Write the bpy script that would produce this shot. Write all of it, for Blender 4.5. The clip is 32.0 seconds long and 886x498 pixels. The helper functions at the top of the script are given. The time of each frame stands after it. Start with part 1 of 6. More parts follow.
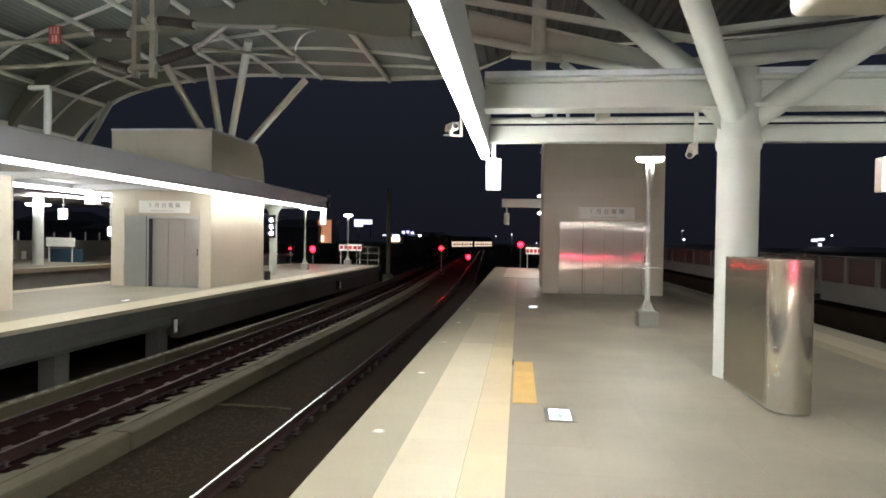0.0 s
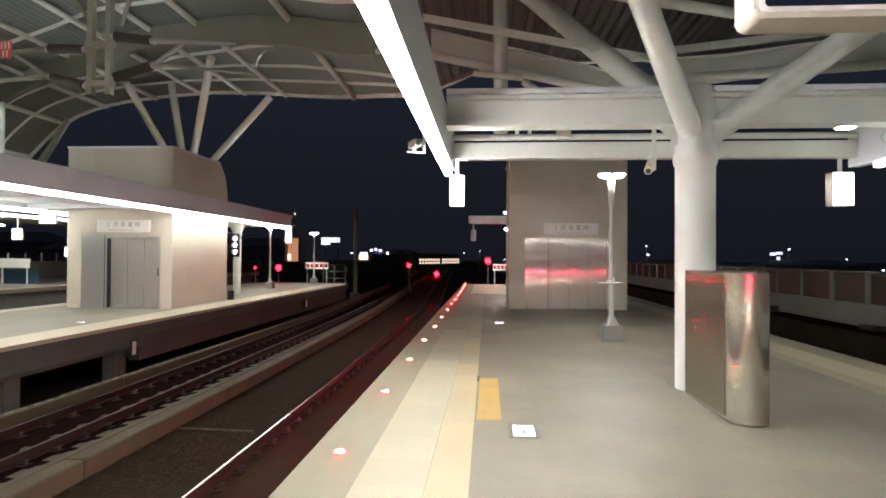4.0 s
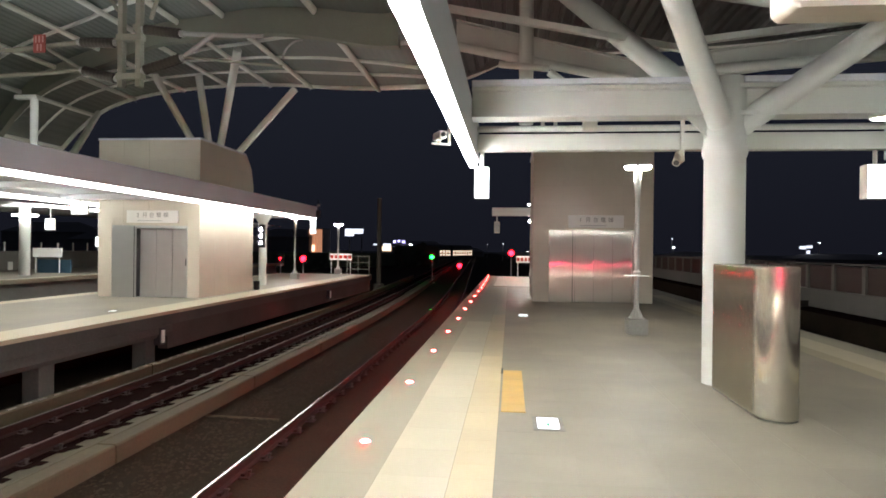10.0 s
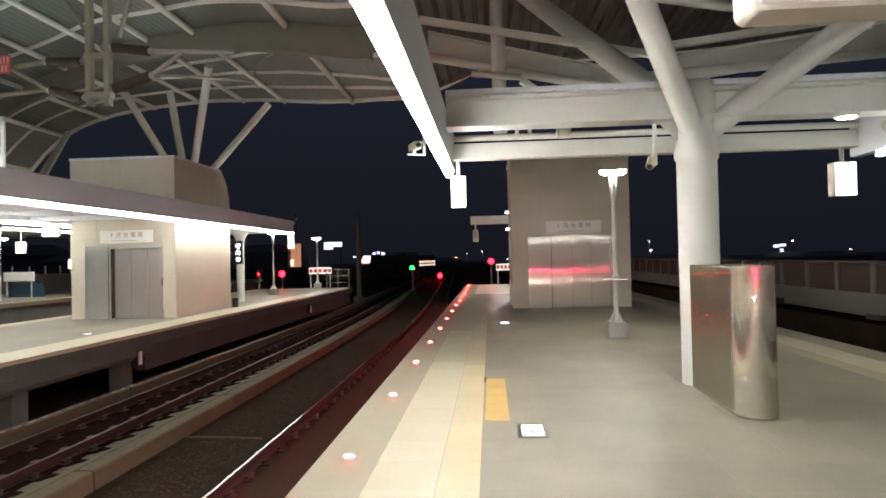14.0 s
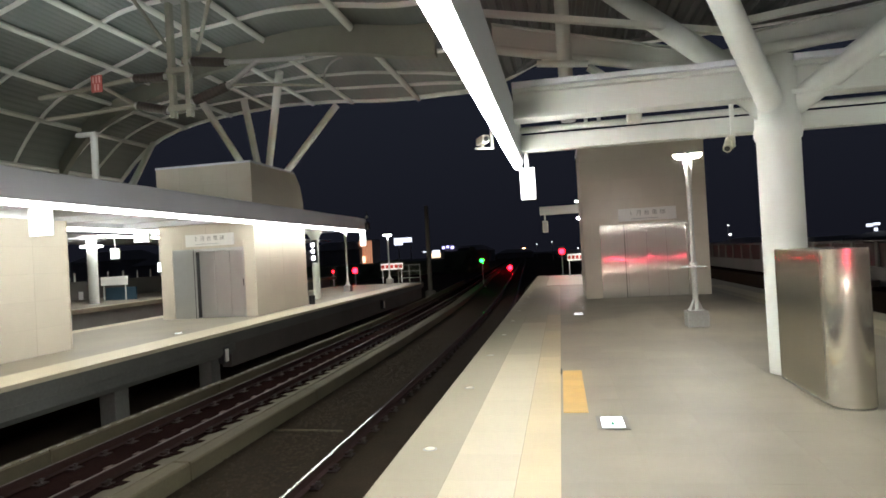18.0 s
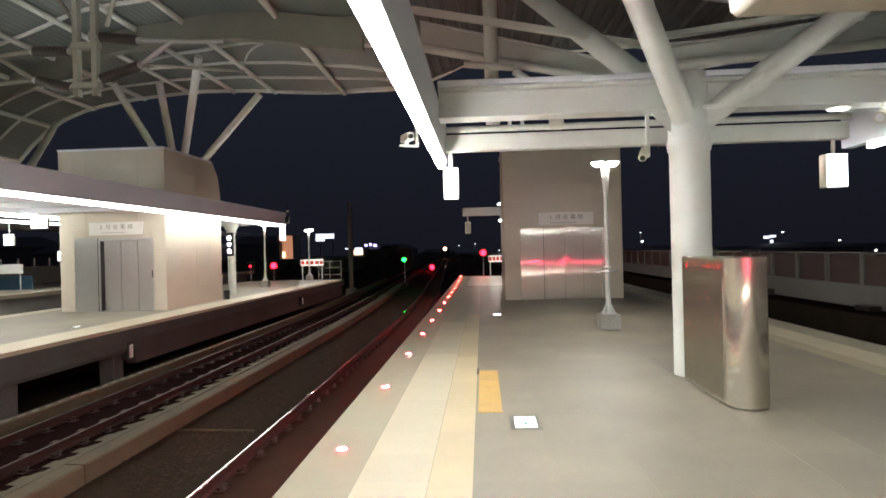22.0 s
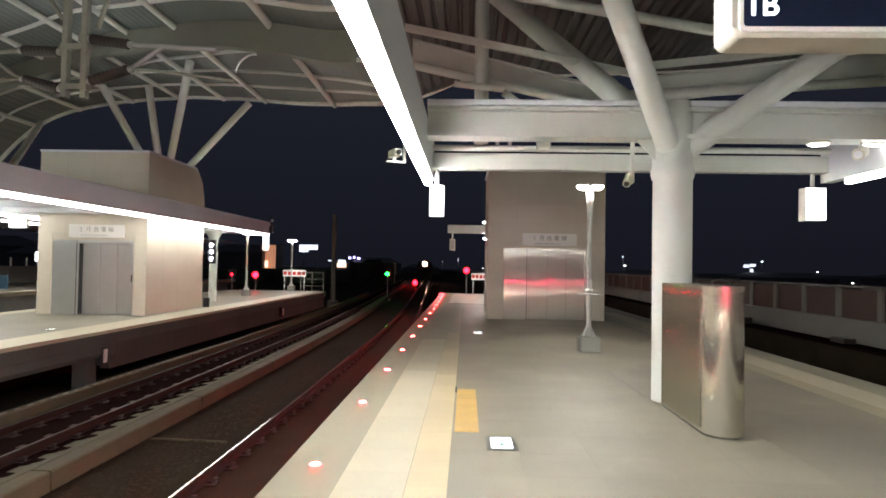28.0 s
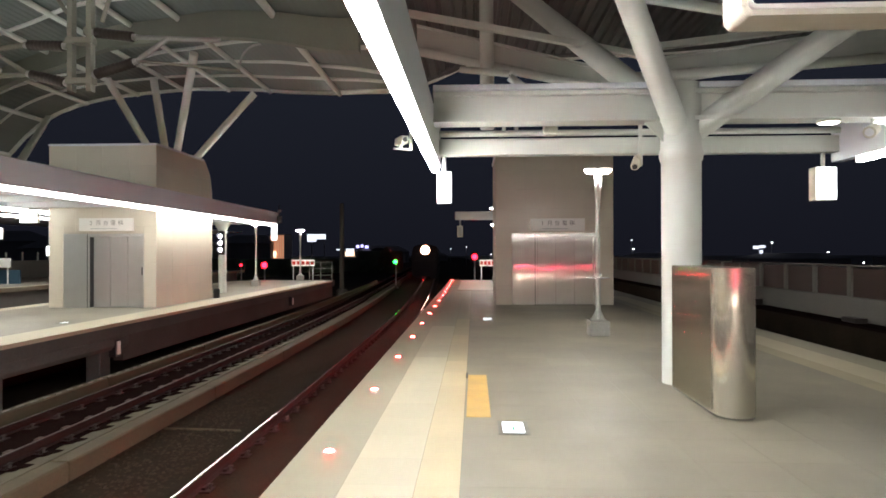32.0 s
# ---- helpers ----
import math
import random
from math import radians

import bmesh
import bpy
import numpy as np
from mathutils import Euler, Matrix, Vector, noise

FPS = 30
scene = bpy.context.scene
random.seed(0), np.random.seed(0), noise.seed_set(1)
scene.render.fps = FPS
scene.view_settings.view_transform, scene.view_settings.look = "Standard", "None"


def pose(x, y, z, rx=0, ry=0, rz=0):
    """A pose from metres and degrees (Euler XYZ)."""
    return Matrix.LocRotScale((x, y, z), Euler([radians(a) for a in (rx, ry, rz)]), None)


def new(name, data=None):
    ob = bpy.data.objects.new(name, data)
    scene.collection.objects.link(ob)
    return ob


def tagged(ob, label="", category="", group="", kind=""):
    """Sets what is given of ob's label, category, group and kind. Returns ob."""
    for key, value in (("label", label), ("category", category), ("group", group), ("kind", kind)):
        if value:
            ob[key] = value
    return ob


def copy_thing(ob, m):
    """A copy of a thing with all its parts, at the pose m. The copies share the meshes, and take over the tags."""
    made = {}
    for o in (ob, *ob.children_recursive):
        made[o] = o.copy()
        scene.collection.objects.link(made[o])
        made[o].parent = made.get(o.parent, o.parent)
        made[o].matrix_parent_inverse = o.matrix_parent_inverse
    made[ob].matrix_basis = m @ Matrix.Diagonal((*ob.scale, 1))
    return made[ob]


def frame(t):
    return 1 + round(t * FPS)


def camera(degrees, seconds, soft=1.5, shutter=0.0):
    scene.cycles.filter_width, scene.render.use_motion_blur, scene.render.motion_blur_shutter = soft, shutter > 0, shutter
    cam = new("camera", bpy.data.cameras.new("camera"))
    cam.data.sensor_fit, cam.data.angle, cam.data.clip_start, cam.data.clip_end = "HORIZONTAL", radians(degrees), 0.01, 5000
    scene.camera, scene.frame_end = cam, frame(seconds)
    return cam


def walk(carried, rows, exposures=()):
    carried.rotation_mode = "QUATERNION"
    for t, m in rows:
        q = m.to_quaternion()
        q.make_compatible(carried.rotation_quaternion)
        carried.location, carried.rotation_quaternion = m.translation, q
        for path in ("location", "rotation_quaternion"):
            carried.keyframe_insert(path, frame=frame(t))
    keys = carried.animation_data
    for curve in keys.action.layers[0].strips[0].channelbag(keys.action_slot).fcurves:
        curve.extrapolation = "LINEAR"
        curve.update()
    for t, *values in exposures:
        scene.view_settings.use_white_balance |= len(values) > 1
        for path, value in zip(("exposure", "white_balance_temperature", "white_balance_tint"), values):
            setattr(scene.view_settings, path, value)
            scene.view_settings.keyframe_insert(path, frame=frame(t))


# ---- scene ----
cam = camera(69.76, 32.0, soft=1.7)
PATH = [
    (0.0, -0.032, -0.034, 1.600, 6.84, -0.86, -0.89),
    (0.5, -0.028, -0.037, 1.599, 6.99, -0.52, -0.89),
    (1.0, -0.028, -0.048, 1.607, 6.68, -0.36, -0.79),
    (1.5, -0.008, -0.039, 1.594, 6.63, -0.94, -0.41),
    (2.0, 0.012, -0.011, 1.590, 1.49, -0.35, 0.80),
    (2.5, 0.020, 0.022, 1.591, 0.01, -1.16, 0.99),
    (3.0, -0.015, 0.100, 1.603, 1.65, -0.75, -0.41),
    (3.5, 0.004, 0.049, 1.593, 3.76, 0.77, -0.57),
    (5.5, 0.044, -0.037, 1.594, 3.80, 0.32, 0.27),
    (6.0, 0.037, -0.038, 1.592, 3.59, -0.25, 0.65),
    (6.5, 0.020, -0.028, 1.591, 3.97, -1.82, -0.23),
    (7.0, -0.003, -0.046, 1.592, 7.18, -1.68, -0.43),
    (7.5, 0.007, -0.043, 1.592, 6.47, -0.27, -0.81),
    (8.0, 0.009, -0.038, 1.585, 6.48, -0.19, -0.71),
    (8.5, -0.029, 0.057, 1.603, 6.01, -0.64, -0.94),
    (9.0, -0.000, 0.006, 1.590, 6.32, -0.23, -0.69),
    (9.5, 0.001, -0.007, 1.599, 6.19, 0.02, -0.50),
    (10.0, 0.004, -0.005, 1.595, 6.05, -0.04, -0.65),
    (10.5, -0.007, 0.001, 1.589, 5.81, -0.20, -0.46),
    (11.0, -0.006, -0.001, 1.584, 6.06, -0.76, -0.48),
    (11.5, -0.004, 0.003, 1.579, 6.23, -1.03, -0.34),
    (12.0, 0.005, -0.005, 1.587, 5.95, -1.00, 0.14),
    (12.5, -0.002, 0.006, 1.581, 5.88, -1.32, 0.28),
    (13.0, -0.009, -0.007, 1.587, 5.75, -1.34, 0.33),
    (13.5, 0.009, -0.001, 1.593, 6.29, -0.02, 0.85),
    (14.0, 0.016, 0.005, 1.596, 4.24, 0.85, 1.30),
    (14.5, -0.007, -0.002, 1.593, 4.82, 2.20, 2.06),
    (16.5, -0.017, -0.036, 1.619, 9.47, 1.50, 1.04),
    (17.0, -0.006, -0.032, 1.620, 8.64, 1.47, 1.85),
    (17.5, -0.018, -0.020, 1.615, 8.98, 0.97, 1.64),
    (18.0, -0.009, -0.042, 1.609, 10.48, 0.46, 3.20),
    (18.5, 0.001, -0.040, 1.614, 10.11, 4.52, 2.15),
    (19.0, 0.005, -0.033, 1.612, 9.22, 3.07, 1.50),
    (19.5, 0.001, -0.032, 1.603, 7.59, 1.64, 0.23),
    (20.0, 0.002, -0.016, 1.602, 7.30, 1.32, 0.61),
    (20.5, 0.015, -0.044, 1.592, 5.23, 0.96, 1.11),
    (21.0, 0.012, -0.038, 1.595, 2.57, 0.22, 1.05),
    (21.5, -0.019, 0.066, 1.614, 3.20, 0.02, 1.21),
    (22.0, 0.008, 0.033, 1.599, 3.53, 0.08, 1.38),
    (22.5, 0.013, 0.030, 1.588, 2.91, -0.80, 1.59),
    (23.0, -0.013, 0.052, 1.580, 0.74, -1.56, 3.46),
    (23.5, -0.005, 0.050, 1.573, 1.44, 0.95, 1.20),
    (24.0, -0.004, 0.052, 1.585, 3.25, -0.66, 3.27),
    (24.5, -0.014, 0.083, 1.585, 2.58, -0.38, 2.34),
    (26.5, -0.009, 0.013, 1.621, 3.11, 2.95, -1.78),
    (27.0, 0.010, 0.014, 1.620, 1.81, 2.17, -1.00),
    (27.5, 0.023, 0.019, 1.622, 1.01, 2.52, -0.85),
    (28.0, 0.017, 0.019, 1.612, 2.06, 1.52, -0.94),
    (28.5, -0.001, 0.023, 1.605, 1.78, 0.63, -1.35),
    (29.0, 0.000, 0.020, 1.611, 0.70, 0.34, -0.95),
    (29.5, -0.001, 0.011, 1.612, 1.07, 0.03, -1.79),
    (30.0, 0.007, 0.005, 1.610, 1.80, -0.38, -1.24),
    (30.5, -0.002, -0.005, 1.615, 2.28, -0.13, -0.85),
    (31.0, -0.005, 0.005, 1.609, 2.77, -0.24, -0.71),
    (31.5, -0.012, 0.002, 1.611, 2.31, 0.62, 0.03),
    (32.0, 0.007, 0.016, 1.608, 2.77, 0.35, 0.12),
]
walk(cam, [(t, pose(x, y, z, 90 + pitch, roll, yaw)) for t, x, y, z, yaw, pitch, roll in PATH])
scene.view_settings.exposure = 0.0

# ---- night sky ----
world = bpy.data.worlds.new("night")
scene.world = world
world.use_nodes = True
wn, wl = world.node_tree.nodes, world.node_tree.links
wn.clear()
w_out, w_bg = wn.new("ShaderNodeOutputWorld"), wn.new("ShaderNodeBackground")
w_co, w_sep, w_ramp = wn.new("ShaderNodeTexCoord"), wn.new("ShaderNodeSeparateXYZ"), wn.new("ShaderNodeValToRGB")
w_ramp.color_ramp.elements[0].position, w_ramp.color_ramp.elements[0].color = 0.0, (0.0078, 0.0084, 0.0135, 1)
w_ramp.color_ramp.elements[1].position, w_ramp.color_ramp.elements[1].color = 0.32, (0.0132, 0.0155, 0.0235, 1)
wl.new(w_co.outputs["Generated"], w_sep.inputs[0])
wl.new(w_sep.outputs["Z"], w_ramp.inputs[0])
wl.new(w_ramp.outputs[0], w_bg.inputs[0])
wl.new(w_bg.outputs[0], w_out.inputs[0])


# ---- materials ----
def surface(name, color, rough=0.5, metal=0.0, grain=30.0, vary=0.12, stain=1.5, wear=0.12, bump=0.02, per_piece=0.0, rough_vary=0.2, spec=0.5):
    """A painted, stone or metal surface: grain and stains at two scales, in metres, and fine relief."""
    m = bpy.data.materials.new(name)
    m.use_nodes = True
    n, l = m.node_tree.nodes, m.node_tree.links
    b = n["Principled BSDF"]
    geo = n.new("ShaderNodeNewGeometry")
    fine, big = n.new("ShaderNodeTexNoise"), n.new("ShaderNodeTexNoise")
    fine.inputs["Scale"].default_value, fine.inputs["Detail"].default_value = grain, 4
    big.inputs["Scale"].default_value, big.inputs["Detail"].default_value = stain, 5
    l.new(geo.outputs["Position"], fine.inputs["Vector"])
    l.new(geo.outputs["Position"], big.inputs["Vector"])
    add = n.new("ShaderNodeMath"); add.operation = "MULTIPLY_ADD"
    add.inputs[1].default_value, add.inputs[2].default_value = 2 * vary, 1 - vary
    l.new(fine.outputs["Fac"], add.inputs[0])
    add2 = n.new("ShaderNodeMath"); add2.operation = "MULTIPLY_ADD"
    add2.inputs[1].default_value, add2.inputs[2].default_value = 2 * wear, 1 - wear
    l.new(big.outputs["Fac"], add2.inputs[0])
    mul = n.new("ShaderNodeMath"); mul.operation = "MULTIPLY"
    l.new(add.outputs[0], mul.inputs[0]); l.new(add2.outputs[0], mul.inputs[1])
    last = mul
    if per_piece:
        info = n.new("ShaderNodeObjectInfo")
        p = n.new("ShaderNodeMath"); p.operation = "MULTIPLY_ADD"
        p.inputs[1].default_value, p.inputs[2].default_value = 2 * per_piece, 1 - per_piece
        l.new(info.outputs["Random"], p.inputs[0])
        q = n.new("ShaderNodeMath"); q.operation = "MULTIPLY"
        l.new(mul.outputs[0], q.inputs[0]); l.new(p.outputs[0], q.inputs[1])
        last = q
    tint = n.new("ShaderNodeMix"); tint.data_type = "RGBA"; tint.blend_type = "MULTIPLY"
    tint.inputs[0].default_value = 1.0
    tint.inputs[6].default_value = (*color, 1)
    l.new(last.outputs[0], tint.inputs[7])
    l.new(tint.outputs[2], b.inputs["Base Color"])
    r = n.new("ShaderNodeMath"); r.operation = "MULTIPLY_ADD"
    r.inputs[1].default_value, r.inputs[2].default_value = rough_vary, max(0.02, rough - rough_vary / 2)
    l.new(big.outputs["Fac"], r.inputs[0])
    l.new(r.outputs[0], b.inputs["Roughness"])
    b.inputs["Metallic"].default_value = metal
    b.inputs["Specular IOR Level"].default_value = spec
    if bump:
        bp = n.new("ShaderNodeBump")
        bp.inputs["Strength"].default_value, bp.inputs["Distance"].default_value = 0.5, bump
        l.new(fine.outputs["Fac"], bp.inputs["Height"])
        l.new(bp.outputs[0], b.inputs["Normal"])
    return m


def brushed(name, color, rough, spread, wave, ripple=2.2, streak=0.1, hazy=0.35, dust=0.22, rough_dents=0.7):
    """Stainless sheet brushed upright: reflections spread sideways and waver with the sheet."""
    m = bpy.data.materials.new(name)
    m.use_nodes = True
    n, l = m.node_tree.nodes, m.node_tree.links
    n.clear()
    out, geo = n.new("ShaderNodeOutputMaterial"), n.new("ShaderNodeNewGeometry")
    gl = n.new("ShaderNodeBsdfAnisotropic")
    gl.inputs["Roughness"].default_value, gl.inputs["Anisotropy"].default_value = rough, -spread
    tan = n.new("ShaderNodeTangent"); tan.direction_type = "RADIAL"; tan.axis = "Z"
    l.new(tan.outputs[0], gl.inputs["Tangent"])
    sc, hair, smudge, dent = n.new("ShaderNodeMapping"), n.new("ShaderNodeTexNoise"), n.new("ShaderNodeTexNoise"), n.new("ShaderNodeTexNoise")
    sc.inputs["Scale"].default_value = (140, 140, 1.2)
    hair.inputs["Scale"].default_value, hair.inputs["Detail"].default_value = 1.0, 3
    smudge.inputs["Scale"].default_value, smudge.inputs["Detail"].default_value = 2.4, 5
    dent.inputs["Scale"].default_value, dent.inputs["Detail"].default_value = ripple, rough_dents
    l.new(geo.outputs["Position"], sc.inputs["Vector"]); l.new(sc.outputs[0], hair.inputs["Vector"])
    l.new(geo.outputs["Position"], smudge.inputs["Vector"]); l.new(geo.outputs["Position"], dent.inputs["Vector"])
    a, b2, mul = n.new("ShaderNodeMath"), n.new("ShaderNodeMath"), n.new("ShaderNodeMath")
    a.operation = b2.operation = "MULTIPLY_ADD"; mul.operation = "MULTIPLY"
    a.inputs[1].default_value, a.inputs[2].default_value = 2 * streak, 1 - streak
    b2.inputs[1].default_value, b2.inputs[2].default_value = 2 * streak, 1 - streak
    l.new(hair.outputs["Fac"], a.inputs[0]); l.new(smudge.outputs["Fac"], b2.inputs[0])
    l.new(a.outputs[0], mul.inputs[0]); l.new(b2.outputs[0], mul.inputs[1])
    tint = n.new("ShaderNodeMix"); tint.data_type = "RGBA"; tint.blend_type = "MULTIPLY"
    tint.inputs[0].default_value, tint.inputs[6].default_value = 1.0, (*color, 1)
    l.new(mul.outputs[0], tint.inputs[7]); l.new(tint.outputs[2], gl.inputs["Color"])
    bp = n.new("ShaderNodeBump")
    bp.inputs["Strength"].default_value, bp.inputs["Distance"].default_value = 1.0, wave
    l.new(dent.outputs["Fac"], bp.inputs["Height"])
    l.new(bp.outputs[0], gl.inputs["Normal"])
    # a second, hazier gloss from the scuffed finish, and a film of dust over the metal
    haze, lobes = n.new("ShaderNodeBsdfAnisotropic"), n.new("ShaderNodeMixShader")
    haze.inputs["Roughness"].default_value, haze.inputs["Anisotropy"].default_value = 0.36, -0.55
    l.new(tan.outputs[0], haze.inputs["Tangent"]); l.new(tint.outputs[2], haze.inputs["Color"]); l.new(bp.outputs[0], haze.inputs["Normal"])
    lobes.inputs[0].default_value = hazy
    l.new(gl.outputs[0], lobes.inputs[1]); l.new(haze.outputs[0], lobes.inputs[2])
    film, both = n.new("ShaderNodeBsdfDiffuse"), n.new("ShaderNodeMixShader")
    film.inputs["Color"].default_value = (color[0] * 0.8, color[1] * 0.8, color[2] * 0.8, 1)
    both.inputs[0].default_value = dust
    l.new(lobes.outputs[0], both.inputs[1]); l.new(film.outputs[0], both.inputs[2])
    l.new(both.outputs[0], out.inputs["Surface"])
    return m


def glow(name, color, strength):
    m = bpy.data.materials.new(name)
    m.use_nodes = True
    b = m.node_tree.nodes["Principled BSDF"]
    b.inputs["Base Color"].default_value = (*[min(1, c) for c in color], 1)
    b.inputs["Emission Color"].default_value = (*color, 1)
    b.inputs["Emission Strength"].default_value = strength
    b.inputs["Roughness"].default_value = 0.3
    return m


M_GRANITE = surface("granite_paving", (0.236, 0.206, 0.155), 0.5, grain=140, vary=0.16, stain=0.6, wear=0.62, bump=0.0006, per_piece=0.045)
M_FADEDIM = surface("faded_dimmed_yellow_paving", (0.37, 0.315, 0.205), 0.5, grain=110, vary=0.12, stain=0.8, wear=0.25, bump=0.0008, per_piece=0.03)
M_LAMPLIT = surface("lamplit_pale_paving", (0.5, 0.46, 0.38), 0.5, grain=110, vary=0.1, stain=0.8, wear=0.14, bump=0.0008)
M_JOINT = surface("dusty_joint", (0.232, 0.202, 0.147), 0.85, grain=60, bump=0.001)
M_COPING = surface("coping_stone", (0.322, 0.287, 0.208), 0.5, grain=120, vary=0.14, stain=0.9, wear=0.18, bump=0.0008, per_piece=0.03)
M_PALE = surface("pale_cream_paving", (0.5, 0.442, 0.32), 0.5, grain=110, vary=0.1, stain=0.8, wear=0.14, bump=0.0008, per_piece=0.035)
M_BAND = surface("worn_yellow_paving", (0.52, 0.425, 0.265), 0.5, grain=110, vary=0.12, stain=0.8, wear=0.2, bump=0.0008, per_piece=0.03)
M_CREAMDIM = surface("dimmed_cream_paving", (0.41, 0.363, 0.263), 0.5, grain=110, vary=0.12, stain=0.8, wear=0.16, bump=0.0008, per_piece=0.035)
M_BANDDIM = surface("dimmed_yellow_paving", (0.44, 0.366, 0.232), 0.5, grain=110, vary=0.12, stain=0.8, wear=0.22, bump=0.0008, per_piece=0.03)
M_YELLOW = surface("yellow_tactile_tile", (0.56, 0.35, 0.1), 0.55, grain=60, vary=0.16, stain=3.0, wear=0.2, bump=0.0006, per_piece=0.06)
M_STEEL = surface("white_painted_steel", (0.6, 0.62, 0.58), 0.38, grain=45, vary=0.04, stain=1.1, wear=0.1, bump=0.0008)
M_PURLIN = surface("roof_steel_paint", (0.86, 0.88, 0.83), 0.45, grain=40, vary=0.05, stain=0.9, wear=0.12, bump=0.0008)
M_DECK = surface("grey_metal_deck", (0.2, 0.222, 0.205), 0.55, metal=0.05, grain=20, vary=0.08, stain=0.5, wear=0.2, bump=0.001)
M_DECKDARK = surface("darker_grey_deck_sheet", (0.105, 0.108, 0.112), 0.5, metal=0.2, grain=20, vary=0.08, stain=0.5, wear=0.18, bump=0.001)
M_FASCIA = surface("silver_grey_cladding", (0.72, 0.735, 0.78), 0.42, metal=0.15, grain=30, vary=0.04, stain=0.8, wear=0.1, bump=0.0006)
M_TILE = surface("beige_glazed_panel", (0.62, 0.565, 0.465), 0.3, grain=50, vary=0.04, stain=1.4, wear=0.06, bump=0.0002, per_piece=0.02, rough_vary=0.04, spec=0.35)
M_GROUT = surface("beige_grout", (0.5, 0.445, 0.36), 0.8, grain=60, bump=0.0005)
M_INOX = brushed("brushed_stainless_steel", (0.86, 0.82, 0.74), 0.092, 0.905, 0.0016, 2.6, hazy=0.3, dust=0.26)
M_INOXBOX = brushed("stainless_steel_cladding", (0.6, 0.57, 0.48), 0.17, 0.78, 0.003, 2.6, hazy=0.06, rough_dents=2.5)
M_INOXFLAT = brushed("finely_brushed_steel_sheet", (0.44, 0.415, 0.335), 0.12, 0.87, 0.0014, 4.0, hazy=0.12, dust=0.08)
M_INOXPALE = brushed("pale_matt_stainless_steel", (0.62, 0.63, 0.61), 0.3, 0.5, 0.001, 2.0, hazy=0.3, dust=0.3)
M_INOXDARK = surface("door_edge_shadow_steel", (0.2, 0.19, 0.17), 0.4, metal=1.0, grain=20)
# Trackside and under-platform colours darkened to stand in for weaker light there.
M_UNDER = surface("dimmed_grey_concrete", (0.095, 0.088, 0.074), 0.85, grain=18, vary=0.2, stain=0.7, wear=0.35, bump=0.004, spec=0.08)
M_SLEEPER = surface("dusty_sleeper_concrete", (0.11, 0.09, 0.078), 0.9, grain=24, vary=0.3, stain=2, wear=0.35, bump=0.004, spec=0.08)
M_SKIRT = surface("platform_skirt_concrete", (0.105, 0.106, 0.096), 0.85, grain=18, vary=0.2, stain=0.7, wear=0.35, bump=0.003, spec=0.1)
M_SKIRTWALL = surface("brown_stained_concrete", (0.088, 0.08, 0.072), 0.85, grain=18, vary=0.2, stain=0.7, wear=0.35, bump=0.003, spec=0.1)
M_PAD = surface("pale_rail_pad", (0.075, 0.065, 0.062), 0.8, grain=40, vary=0.3, bump=0.002, spec=0.1)
M_RUSTDIM = surface("rusty_dimmed_trackside", (0.0135, 0.0075, 0.0066), 0.9, grain=26, vary=0.35, stain=2, wear=0.3, bump=0.006, spec=0.0)
M_CONCRETE = surface("grey_concrete", (0.36, 0.35, 0.32), 0.8, grain=28, vary=0.16, stain=0.9, wear=0.25, bump=0.004)
M_SLAB = surface("track_slab_concrete", (0.076, 0.065, 0.036), 0.85, grain=20, vary=0.22, stain=1.2, wear=0.45, bump=0.006)
M_BED = surface("sooty_track_bed", (0.027, 0.0195, 0.0125), 0.95, grain=34, vary=0.5, stain=1.6, wear=0.45, bump=0.02, spec=0.08)
M_STONE = surface("ballast_stone", (0.045, 0.035, 0.024), 0.9, grain=40, vary=0.35, bump=0.004, spec=0.08)
M_RAIL = surface("rusty_rail_web", (0.036, 0.02, 0.018), 0.75, metal=0.15, grain=40, vary=0.3, bump=0.003, spec=0.08)
M_RAILTOP = surface("polished_rail_head", (0.7, 0.69, 0.67), 0.16, metal=1.0, grain=30, vary=0.06, bump=0.0004)
M_RAILDULL = surface("dull_rail_head", (0.1, 0.085, 0.075), 0.5, metal=0.7, grain=30, vary=0.1, bump=0.0006)
M_CLIP = surface("rail_fastening_iron", (0.03, 0.02, 0.018), 0.7, metal=0.3, grain=40, bump=0.002, spec=0.15)
M_WALL = surface("parapet_concrete", (0.19, 0.182, 0.162), 0.8, grain=22, vary=0.14, stain=0.7, wear=0.25, bump=0.004)
M_PANEL = surface("brown_acoustic_panel", (0.06, 0.036, 0.028), 0.55, grain=20, vary=0.12, stain=0.9, wear=0.2, bump=0.001)
M_BLACK = surface("matt_black_plastic", (0.02, 0.02, 0.022), 0.55, grain=60, vary=0.1, bump=0.0005)
M_DARK = surface("unlit_masonry", (0.2, 0.19, 0.19), 0.9, grain=6, vary=0.2, stain=0.2, wear=0.3, bump=0.01)
M_INSUL = surface("brown_porcelain", (0.03, 0.024, 0.02), 0.4, grain=30, vary=0.1, bump=0.0005)
M_GALV = surface("galvanised_steel", (0.4, 0.41, 0.4), 0.5, metal=0.5, grain=30, vary=0.12, bump=0.001)
M_POST = surface("weathered_grey_steel", (0.25, 0.26, 0.215), 0.6, metal=0.2, grain=30, vary=0.14, bump=0.001)
M_LENSOFF = surface("dull_unlit_lens", (0.75, 0.72, 0.63), 0.3, grain=60, vary=0.05, bump=0.0003)
M_PLATE = surface("white_sign_plate", (0.84, 0.83, 0.79), 0.4, grain=30, vary=0.03, wear=0.05, bump=0.0002)
M_GREYINK = surface("grey_sign_ink", (0.32, 0.31, 0.285), 0.6, grain=30, vary=0.05, bump=0)
